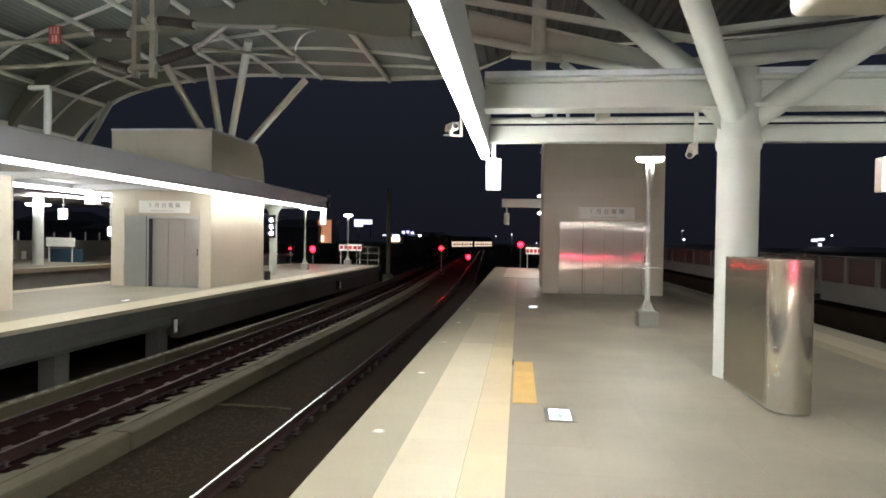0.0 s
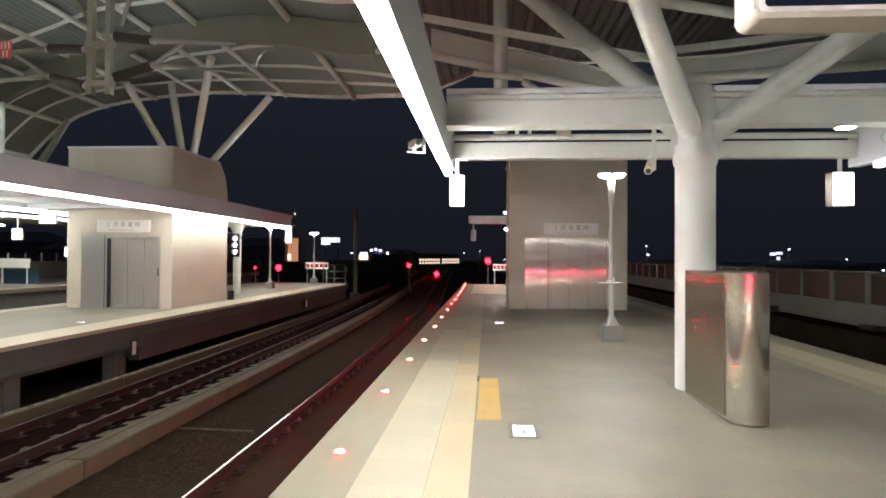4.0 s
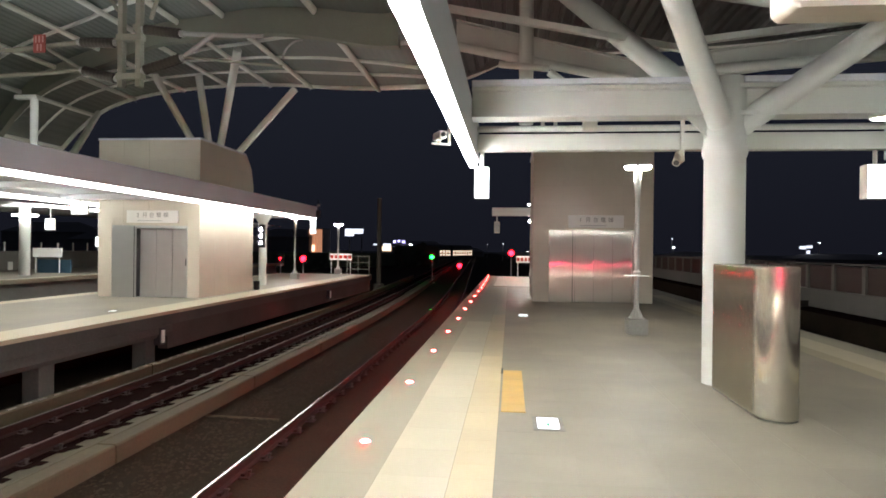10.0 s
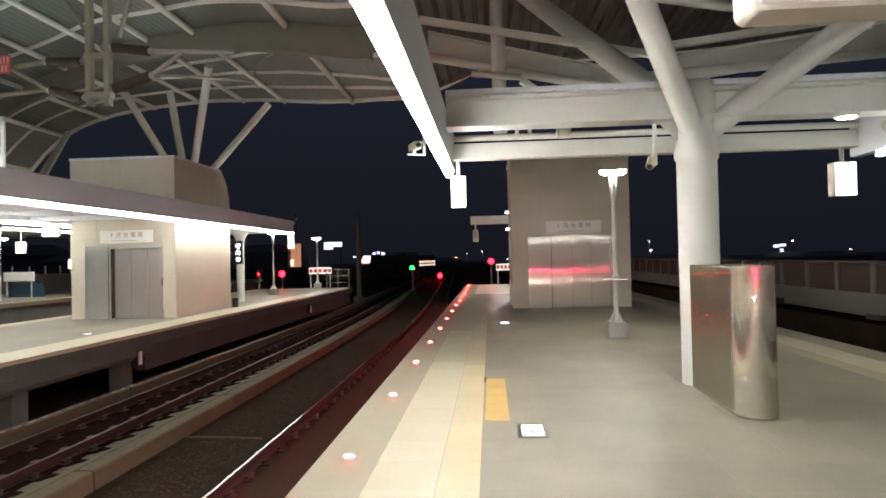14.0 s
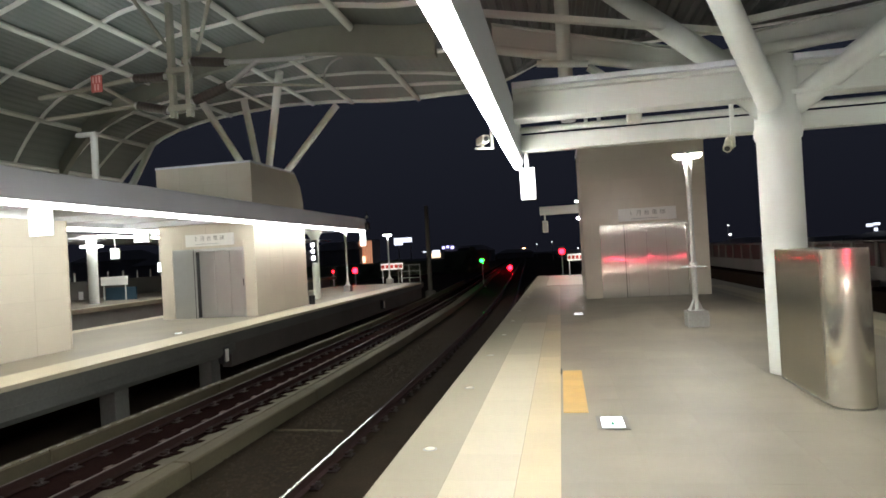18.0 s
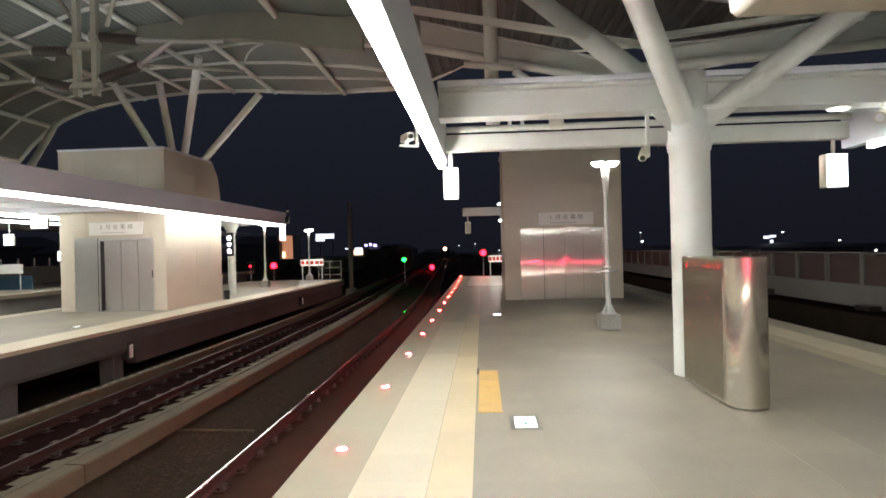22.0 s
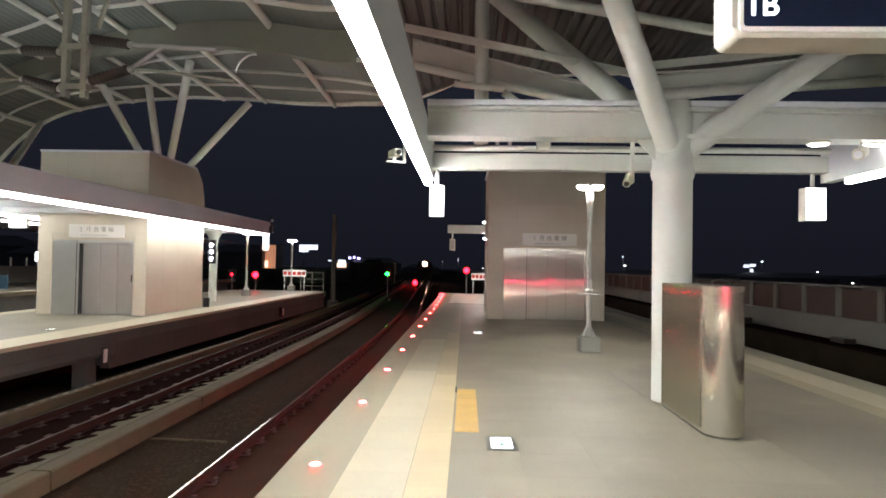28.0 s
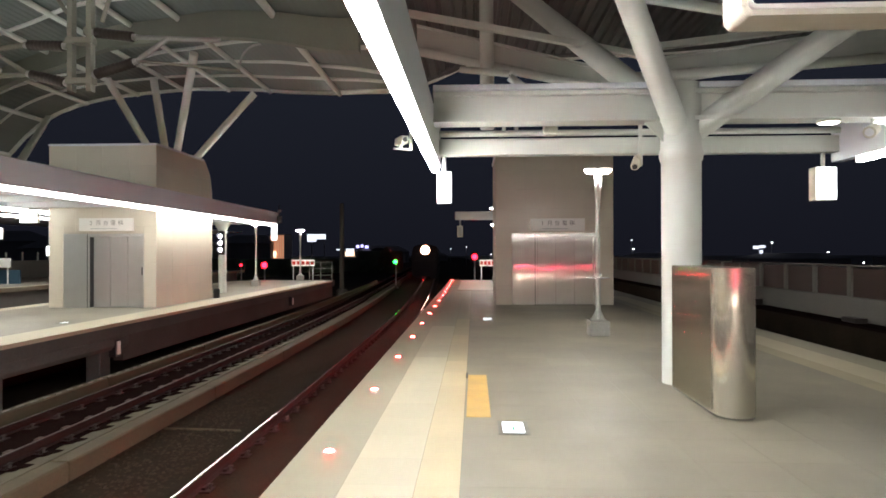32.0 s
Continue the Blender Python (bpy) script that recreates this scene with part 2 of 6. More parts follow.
M_REDINK = surface("red_sign_ink", (0.6, 0.05, 0.04), 0.5, grain=30, vary=0.05, bump=0)
M_GREENINK = surface("green_arrow_film", (0.03, 0.42, 0.2), 0.4, grain=30, vary=0.05, bump=0)
M_CASE = surface("cream_powder_coat", (0.56, 0.545, 0.475), 0.4, grain=40, vary=0.03, bump=0.0003)
M_SCREEN = surface("dark_glossy_screen", (0.012, 0.018, 0.04), 0.15, grain=30, vary=0.1, bump=0)
M_LEAF = surface("dark_foliage", (0.085, 0.1, 0.065), 0.8, grain=12, vary=0.4, bump=0.01)
M_GROUND = surface("dark_ground", (0.11, 0.105, 0.095), 0.95, grain=4, vary=0.3, stain=0.15, wear=0.3, bump=0.02)
M_TRAIN = surface("train_body_paint", (0.014, 0.014, 0.016), 0.6, metal=0.0, grain=10, vary=0.05, bump=0.0005)
M_BLUE = surface("blue_painted_sheet", (0.055, 0.12, 0.18), 0.5, grain=20, bump=0.001)

G_STRIP = glow("cool_white_tube", (0.97, 0.98, 0.96), 98)
G_STRIP2 = glow("cool_white_far_tube", (0.97, 0.98, 0.92), 23)
G_STRIP3 = glow("cool_white_side_tube", (0.97, 0.98, 0.93), 26)
G_DOWN = glow("downlight_glow", (1.0, 0.97, 0.9), 14)
G_BOX = glow("lit_white_acrylic", (0.93, 0.97, 1.0), 3.2)
G_LAMP = glow("lamp_head_glow", (1.0, 0.97, 0.92), 520)
G_FLOOR = glow("floor_light_glow", (0.86, 0.92, 1.0), 2.4)
G_RED = glow("red_signal_lens", (1.0, 0.0016, 0.0045), 100)
G_REDFAR = glow("added_red_lamp_glow", (1.0, 0.045, 0.12), 420)
G_WHITEFAR = glow("added_white_lamp_glow", (1.0, 0.86, 0.75), 1000)
G_SIDE = glow("red_under_lamp_glow", (1.0, 0.045, 0.05), 1900)
G_ROOFFILL = glow("roof_fill_glow", (0.97, 1.0, 0.97), 47)
G_GREEN = glow("green_signal_lens", (0.004, 1.0, 0.03), 30)
G_EDGE = glow("red_edge_lamp_glow", (1.0, 0.045, 0.04), 190)
G_TEXT = glow("white_display_text", (0.85, 0.93, 1.0), 2.2)
G_VIOLET = glow("pale_violet_lamp", (0.86, 0.82, 1.0), 16)
G_TRAINWIN = glow("warm_lit_train_window", (1.0, 0.74, 0.56), 1.3)
G_HEAD = glow("headlamp_glow", (1.0, 0.62, 0.42), 60)
G_HEADHALO = glow("headlamp_halo_glow", (1.0, 0.42, 0.24), 1.2)
G_CITY = glow("city_sign_glow", (0.8, 0.85, 1.0), 1.6)
G_VIOLETSIGN = glow("violet_sign_glow", (0.55, 0.5, 1.0), 3.0)
G_CITYWARM = glow("warm_city_glow", (1.0, 0.72, 0.5), 2.2)
G_ORANGE = glow("orange_lit_curtain_wall", (1.0, 0.45, 0.25), 0.55)
G_DOT = glow("distant_lamp_glow", (0.95, 0.95, 1.0), 9)


# ---- mesh helpers ----
def box(bm, x0, x1, y0, y1, z0, z1, bevel=0.0):
    made = bmesh.ops.create_cube(bm, size=1.0)
    vs = made["verts"]
    for v in vs:
        v.co = Vector(((x0 + x1) / 2 + v.co.x * (x1 - x0), (y0 + y1) / 2 + v.co.y * (y1 - y0), (z0 + z1) / 2 + v.co.z * (z1 - z0)))
    if bevel:
        es = list({e for v in vs for e in v.link_edges})
        bmesh.ops.bevel(bm, geom=es, offset=bevel, segments=2, profile=0.6, affect="EDGES")
    return bm


def tube(bm, p0, p1, r0, r1=None, seg=16, cap=True):
    p0, p1 = Vector(p0), Vector(p1)
    r1 = r0 if r1 is None else r1
    turn = (p1 - p0).to_track_quat("Z", "Y")
    a = [bm.verts.new(p0 + turn @ Vector((r0 * math.cos(2 * math.pi * i / seg), r0 * math.sin(2 * math.pi * i / seg), 0))) for i in range(seg)]
    b = [bm.verts.new(p1 + turn @ Vector((r1 * math.cos(2 * math.pi * i / seg), r1 * math.sin(2 * math.pi * i / seg), 0))) for i in range(seg)]
    for i in range(seg):
        bm.faces.new((a[i], a[(i + 1) % seg], b[(i + 1) % seg], b[i]))
    if cap:
        bm.faces.new(list(reversed(a)))
        bm.faces.new(b)
    return bm


def lathe(bm, x, y, profile, seg=24):
    """A turned form about the upright through x, y; profile: (radius, z) from below."""
    rings = [[bm.verts.new((x + r * math.cos(2 * math.pi * i / seg), y + r * math.sin(2 * math.pi * i / seg), z)) for i in range(seg)] for r, z in profile]
    for a, b in zip(rings, rings[1:]):
        for i in range(seg):
            bm.faces.new((a[i], a[(i + 1) % seg], b[(i + 1) % seg], b[i]))
    bm.faces.new(list(reversed(rings[0])))
    bm.faces.new(rings[-1])
    return bm


def chain(bm, points, r, seg=10):
    for a, b in zip(points, points[1:]):
        tube(bm, a, b, r, seg=seg)
    return bm


def extrude(bm, outline, z0, z1, bevel=0.0):
    """An upright prism over an outline of (x, y)."""
    low = [bm.verts.new((x, y, z0)) for x, y in outline]
    high = [bm.verts.new((x, y, z1)) for x, y in outline]
    n = len(outline)
    for i in range(n):
        bm.faces.new((low[i], low[(i + 1) % n], high[(i + 1) % n], high[i]))
    bm.faces.new(list(reversed(low)))
    top = bm.faces.new(high)
    if bevel:
        bmesh.ops.bevel(bm, geom=list(top.edges), offset=bevel, segments=3, profile=0.5, affect="EDGES")
    return bm


def bend(y):
    """How far the lines have swung aside at y."""
    if y < 16:
        return 0.0
    if y < 44:
        return -0.05 * (y - 16) ** 2 / 56
    return -0.7 - 0.05 * (y - 44)


def sweep(bm, profile, ys, shift=0.0, closed=True, bent=True):
    """A profile of (x, z) carried along y."""
    rings = [[bm.verts.new((x + shift + (bend(y) if bent else 0.0), y, z)) for x, z in profile] for y in ys]
    n = len(profile)
    for a, b in zip(rings, rings[1:]):
        for i in range(n if closed else n - 1):
            bm.faces.new((a[i], b[i], b[(i + 1) % n], a[(i + 1) % n]))
    if closed:
        bm.faces.new(rings[0])
        bm.faces.new(list(reversed(rings[-1])))
    return bm


def finish(bm, name, material, smooth=False):
    bmesh.ops.recalc_face_normals(bm, faces=bm.faces[:])
    me = bpy.data.meshes.new(name)
    bm.to_mesh(me)
    bm.free()
    me.materials.append(material)
    if smooth:
        for p in me.polygons:
            p.use_smooth = True
        me.set_sharp_from_angle(angle=radians(40))
    return me


def part(name, bm, material, parent=None, label="", smooth=False):
    ob = new(name, finish(bm, name, material, smooth))
    if parent is not None:
        ob.parent = parent
    if label:
        ob["label"] = label
    return ob


def thing(name, x, y, z, label, category, group="", kind="", turn=0.0):
    ob = new(name)
    ob.empty_display_size = 0.2
    ob.matrix_basis = pose(x, y, z, 0, 0, turn)
    return tagged(ob, label, category, group, kind)


def B():
    return bmesh.new()


def plane_pieces(parent, name, mesh, places):
    for p in places:
        ob = new(name, mesh)
        ob.location = p
        ob.parent = parent


# ---- measures of the place ----
EDGE_1, EDGE_1R, EDGE_2, EDGE_2L = -1.41, 6.0, -8.25, -13.9
BACK, PLATFORM_END = -34.0, 37.6
GROUND_Z, RAIL_Z = -1.5, -1.15
TRACKS = (-2.87, -6.97, 7.55, -15.5)
COLUMN_X, COLUMN_Y = 2.57, 8.0


# ---- ground and tracks ----
def build_ground():
    bm = B()
    bmesh.ops.create_grid(bm, x_segments=40, y_segments=40, size=1500)
    for v in bm.verts:
        v.co.z = -6.0
    tagged(part("ground", bm, M_GROUND), "dark ground of the town below the viaduct", "ground", kind="structure")
    ys = [BACK, 0, 26, 34, 42, 50, 58, 66, 200, 420]
    bm = B()
    sweep(bm, [(-24, GROUND_Z), (11.2, GROUND_Z), (11.2, GROUND_Z - 1.2), (-24, GROUND_Z - 1.2)], ys)
    tagged(part("track_bed", bm, M_BED), "sooty dark concrete track bed of the viaduct", "track bed", kind="structure")


def rail_object(x, name_group, head_material=None):
    th = thing("rail", x, 0, RAIL_Z, "steel rail with a polished head on iron fastenings", "rail", name_group)
    ys = [BACK, 0, 13, 26, 30, 34, 38, 42, 46, 50, 54, 58, 62, 66, 120, 200, 420]
    bm = B()
    sweep(bm, [(-0.07, -0.15), (0.07, -0.15), (0.07, -0.135), (0.012, -0.12), (0.012, -0.04), (0.036, -0.03), (0.036, -0.006), (-0.036, -0.006), (-0.036, -0.03), (-0.012, -0.04), (-0.012, -0.12), (-0.07, -0.135)], ys)
    part("web", bm, M_RAIL, th)
    bm = B()
    sweep(bm, [(-0.017, -0.005), (0.017, -0.005), (0.014, 0.0), (-0.014, 0.0)], ys)
    part("head", bm, head_material or M_RAILTOP, th, "worn rail head")
    return th


def build_track(cx, plinth, seed):
    for side in (-1, 1):
        rail_object(cx + side * 0.5335, "rails of the tracks", M_RAILDULL if plinth else None)
    rng = random.Random(seed)
    # dusty ties between the rails, with baseplates and clips under each rail
    tie = B()
    if plinth:
        box(tie, 0.14, 0.37, -0.075, 0.075, -0.2, -0.13, 0.01)
    else:
        box(tie, -0.3, 0.3, -0.1, 0.1, -0.36, -0.33, 0.01)
    tie = finish(tie, "sleeper", M_SLEEPER if plinth else M_CLIP)
    stain = B()
    box(stain, 0.6, 0.86, -0.15, 0.15, -0.2, -0.152, 0.015)
    box(stain, 0.8, 0.97, -0.07, 0.09, -0.2, -0.135, 0.012)
    stain = finish(stain, "stained_pad", M_RUSTDIM)
    plate = B()
    box(plate, -0.17, 0.2, -0.1, 0.1, -0.172, -0.152, 0.005)
    box(plate, 0.075, 0.13, -0.05, 0.05, -0.152, -0.118, 0.01)
    box(plate, -0.13, -0.075, -0.05, 0.05, -0.152, -0.118, 0.01)
    plate = finish(plate, "baseplate", M_CLIP)
    spike = B()
    tube(spike, (0, 0, -0.152), (0, 0, -0.09), 0.02, seg=8)
    box(spike, -0.03, 0.03, -0.018, 0.018, -0.1, -0.082)
    spike = finish(spike, "rail_bolt", M_PAD)
    for i in range(68):
        ob = new("sleeper", tie)
        y = -4 + i * 0.65
        ob.matrix_basis = pose(cx + bend(y), y, RAIL_Z + 0.01, 0, 0, rng.uniform(-0.6, 0.6))
        plane_pieces(ob, "baseplate", plate, [(side * 0.5335, 0, 0) for side in (-1, 1)])
        plane_pieces(ob, "rail_bolt", spike, [(side * 0.5335 + 0.165, rng.uniform(-0.03, 0.03), 0) for side in (-1, 1)])
        if plinth:
            plane_pieces(ob, "stained_pad", stain, [(0, rng.uniform(-0.05, 0.05), 0)])
        tagged(ob, "dusty concrete sleeper with iron baseplates on the slab" if plinth else "dark sooty rail support with iron baseplates and bolts", "sleeper", "sleepers of the tracks")


def build_plinths():
    ys = [BACK, 0, 26, 34, 42, 50, 58, 66, 200]
    for a, b, top, lab in ((-5.8, -5.5, -1.225, "long pale concrete kerb of blocks beside the slab track"), (-8.02, -7.85, -1.05, "long concrete cable trough wall of blocks below the platform")):
        kerb = thing("track_kerb", 0, 0, 0, lab, "kerb", "track kerbs", kind="structure")
        y = -11.15
        while y < 60:
            bm = B()
            e = y + 4.86
            sweep(bm, [(a, GROUND_Z), (b, GROUND_Z), (b, top - 0.025), (b - 0.025, top), (a + 0.02, top), (a, top - 0.02)], [y, (y + e) / 2, e])
            part("kerb_block", bm, M_SLAB, kerb)
            y += 4.9
    clip = B()
    box(clip, -0.012, 0.012, -0.09, 0.09, -0.004, 0.014, 0.003)
    clip = finish(clip, "cable_clip", M_WALL)
    plane_pieces(kerb, "cable_clip", clip, [(-7.885 + bend(1.2 + 0.34 * i), 1.2 + 0.34 * i, -1.05) for i in range(60)])
    # sloping pale shoulder beside the near rail, and the rust-stained strip that carries the rails
    bm = B()
    sweep(bm, [(-6.22, GROUND_Z), (-5.803, GROUND_Z), (-5.803, -1.24), (-6.16, -1.312), (-6.22, -1.318)], ys)
    tagged(part("slab_shoulder", bm, M_SLAB), "pale concrete shoulder of the slab track", "track slab", kind="structure")
    # Rust stain taken near black to stand in for weak light between the rails.
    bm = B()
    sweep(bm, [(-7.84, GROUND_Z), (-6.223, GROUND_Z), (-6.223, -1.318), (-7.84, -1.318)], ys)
    tagged(part("track_slab", bm, M_RUSTDIM), "rust-stained slab under the second track, darkened for weaker light", "track slab", kind="structure")
    # bearing strip under the near track's rail
    bm = B()
    sweep(bm, [(TRACKS[0] - 0.95, GROUND_Z - 0.01), (TRACKS[0] + 0.95, GROUND_Z - 0.01), (TRACKS[0] + 0.9, -1.318), (TRACKS[0] - 0.9, -1.318)], ys)
    tagged(part("near_track_slab", bm, M_BED), "sooty dark slab under the near track", "track slab", kind="structure")
    pipe = thing("cable_conduit", -5.45, 11.0, GROUND_Z + 0.02, "thin pale conduit crossing the track bed", "conduit")
    bm = B()
    chain(bm, [(0, 0.0, 0.0), (0.9, -0.05, 0.0), (1.4, -0.1, 0.0)], 0.022, 8)
    part("pipe", bm, M_SLAB, pipe, smooth=True)
    # loose stones in the near trackbed, too many to count
    rng = random.Random(5)
    verts, faces = [], []
    for i in range(5200):
        x, y = rng.uniform(-5.45, -3.85), 2.5 + 22 * rng.random() ** 1.5
        s, a = rng.uniform(0.012, 0.045), rng.uniform(0, 6.3)
        z = GROUND_Z + rng.uniform(0, 0.035)
        base = len(verts)
        for k in range(4):
            verts.append((x + s * math.cos(a + k * 1.57), y + s * math.sin(a + k * 1.57) * rng.uniform(0.7, 1.2), z))
        verts.append((x + s * 0.2, y, z + s * rng.uniform(0.3, 0.6)))
        for k in range(4):
            faces.append((base + k, base + (k + 1) % 4, base + 4))
    me = bpy.data.meshes.new("ballast")
    me.from_pydata(verts, [], faces)
    me.materials.append(M_STONE)
    tagged(new("ballast", me), "dark loose ballast stones between the rails", "ballast", kind="stuff")


# ---- platforms ----
def build_platform_1():
    pl = thing("platform_1", 0, 0, 0, "light grey granite platform with a worn cream and yellow warning band", "platform", kind="structure")
    bm = B()
    box(bm, EDGE_1 + 0.03, EDGE_1R - 0.03, BACK, PLATFORM_END, -0.28, -0.0015)
    part("bedding", bm, M_JOINT, pl)
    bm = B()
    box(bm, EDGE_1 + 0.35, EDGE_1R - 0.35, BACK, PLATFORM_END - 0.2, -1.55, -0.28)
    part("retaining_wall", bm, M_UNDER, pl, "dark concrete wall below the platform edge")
    return pl


def slab(sx, sy, t=0.03, bevel=0.0007):
    bm = B()
    box(bm, -sx / 2, sx / 2, -sy / 2, sy / 2, -t, 0, 0)
    top = [e for e in bm.edges if all(v.co.z > -0.001 for v in e.verts)]
    bmesh.ops.bevel(bm, geom=top, offset=bevel, segments=1, affect="EDGES")
    return bm


def pave(parent, name, material, x0, cols, w, y0, rows, d, gap=0.0014, top=0.0):
    mesh = finish(slab(w - gap, d - gap), name, material)
    plane_pieces(parent, name, mesh, [(x0 + (i + 0.5) * w, y0 + (j + 0.5) * d, top) for j in range(rows) for i in range(cols)])


def pave_joined(parent, name, material, x0, cols, w, y0, rows, d, gap=0.0014, top=0.0, thick=0.03):
    verts, faces = [], []
    for j in range(rows):
        for i in range(cols):
            a, b = x0 + i * w + gap / 2, x0 + (i + 1) * w - gap / 2
            c, e = y0 + j * d + gap / 2, y0 + (j + 1) * d - gap / 2
            n = len(verts)
            verts += [(a, c, top), (b, c, top), (b, e, top), (a, e, top), (a, c, top - thick), (b, c, top - thick), (b, e, top - thick), (a, e, top - thick)]
            faces += [(n, n + 1, n + 2, n + 3), (n, n + 4, n + 5, n + 1), (n + 1, n + 5, n + 6, n + 2), (n + 2, n + 6, n + 7, n + 3), (n + 3, n + 7, n + 4, n)]
    me = bpy.data.meshes.new(name)
    me.from_pydata(verts, [], faces)
    me.materials.append(material)
    ob = new(name, me)
    ob.parent = parent
    ob["kind"] = "stuff"
    return ob


def build_platform_2():
    pl = thing("platform_2", 0, 0, 0, "opposite granite platform with a bright cream edge", "platform", kind="structure")
    bm = B()
    box(bm, EDGE_2L + 0.03, EDGE_2 - 0.03, BACK, PLATFORM_END, -0.28, -0.004)
    part("bedding", bm, M_SKIRT, pl)
    # Near-black colour puts the shade of the openings into this wall.
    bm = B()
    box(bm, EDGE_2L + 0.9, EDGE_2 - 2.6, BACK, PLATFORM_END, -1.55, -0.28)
    part("inner_wall", bm, M_RUSTDIM, pl, "concrete wall deep under the platform, its shade put into the colour")
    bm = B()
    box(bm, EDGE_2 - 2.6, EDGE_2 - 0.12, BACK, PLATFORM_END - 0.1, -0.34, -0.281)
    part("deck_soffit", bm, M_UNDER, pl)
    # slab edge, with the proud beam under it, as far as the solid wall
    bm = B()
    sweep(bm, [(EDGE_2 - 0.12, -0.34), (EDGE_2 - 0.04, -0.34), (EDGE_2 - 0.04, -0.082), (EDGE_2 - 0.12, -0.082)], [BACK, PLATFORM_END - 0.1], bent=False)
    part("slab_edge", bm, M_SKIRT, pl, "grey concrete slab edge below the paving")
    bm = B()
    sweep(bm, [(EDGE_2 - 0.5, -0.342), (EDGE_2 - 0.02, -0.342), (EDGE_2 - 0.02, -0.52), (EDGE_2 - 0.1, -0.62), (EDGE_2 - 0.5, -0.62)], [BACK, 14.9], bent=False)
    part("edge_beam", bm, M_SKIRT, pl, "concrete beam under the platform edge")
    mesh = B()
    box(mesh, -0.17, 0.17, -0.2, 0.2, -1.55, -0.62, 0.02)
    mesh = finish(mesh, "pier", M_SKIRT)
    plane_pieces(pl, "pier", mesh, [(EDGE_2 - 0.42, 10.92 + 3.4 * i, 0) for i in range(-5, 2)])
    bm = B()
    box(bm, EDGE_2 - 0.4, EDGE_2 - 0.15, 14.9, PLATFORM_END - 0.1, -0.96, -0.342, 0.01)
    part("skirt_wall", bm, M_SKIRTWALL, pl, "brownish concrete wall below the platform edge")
    bm = B()
    box(bm, EDGE_2L, EDGE_2L + 0.03, BACK, PLATFORM_END, -1.55, -0.02)
    part("far_skirt", bm, M_CONCRETE, pl)
    return pl


def build_platform_3():
    pl = thing("platform_3", 0, 0, 0, "farther platform edge with a pale stone lip", "platform", kind="structure")
    bm = B()
    box(bm, -30, -22.0, BACK, 60, -0.24, -0.01)
    part("deck", bm, M_GRANITE, pl)
    bm = B()
    box(bm, -22.4, -21.96, BACK, 60, -0.22, 0.0, 0.01)
    part("lip", bm, M_PALE, pl)
    bm = B()
    box(bm, -30, -22.7, BACK, 60, -1.55, -0.24)
    part("retaining_wall", bm, M_CONCRETE, pl)


# ---- the wave roof ----
ROOF = [(-20.5, 4.6), (-19.6, 5.77), (-18.67, 6.7), (-17.77, 7.34), (-16.3, 7.88), (-14.5, 8.19), (-12.8, 8.33), (-11, 8.38), (-8.8, 8.06), (-6.7, 7.65), (-4.4, 6.85), (-2.5, 6.1), (-1.5, 6.0), (0, 6.4), (2.45, 6.4), (5, 6.5), (7.5, 6.7), (10, 7.0)]
ROOF_END = [(-20.5, 26), (-11, 26), (-8.8, 25), (-6.7, 23.95), (-4.4, 20.95), (-2.5, 17.9), (0, 16.4), (2.45, 16), (5, 16), (10, 16)]


RIB_BACK = [(-20.5, 1.8), (-11, 1.9), (-6.5, 2.1), (-4.3, 1.65), (-1.9, 0.85)]
RIB = [(-20.5, 21.0), (-17.8, 20.3), (-13.8, 19.0), (-11.4, 17.8), (-7.7, 15.6), (-4.5, 13.1), (-2, 11.2)]


def along(table, x):
    """A smooth curve through a short table."""
    x = min(max(x, table[0][0]), table[-1][0])
    for i in range(len(table) - 1):
        (x0, y0), (x1, y1) = table[i], table[i + 1]
        if x <= x1:
            p = table[max(i - 1, 0)]
            q = table[min(i + 2, len(table) - 1)]
            m0, m1 = (y1 - p[1]) / (x1 - p[0]), (q[1] - y0) / (q[0] - x0)
            h = x1 - x0
            s = (x - x0) / h
            return (2 * s ** 3 - 3 * s ** 2 + 1) * y0 + (s ** 3 - 2 * s ** 2 + s) * h * m0 + (3 * s ** 2 - 2 * s ** 3) * y1 + (s ** 3 - s ** 2) * h * m1


def roof_z(x):
    return along(ROOF, x)


def roof_end(x):
    return along(ROOF_END, x)


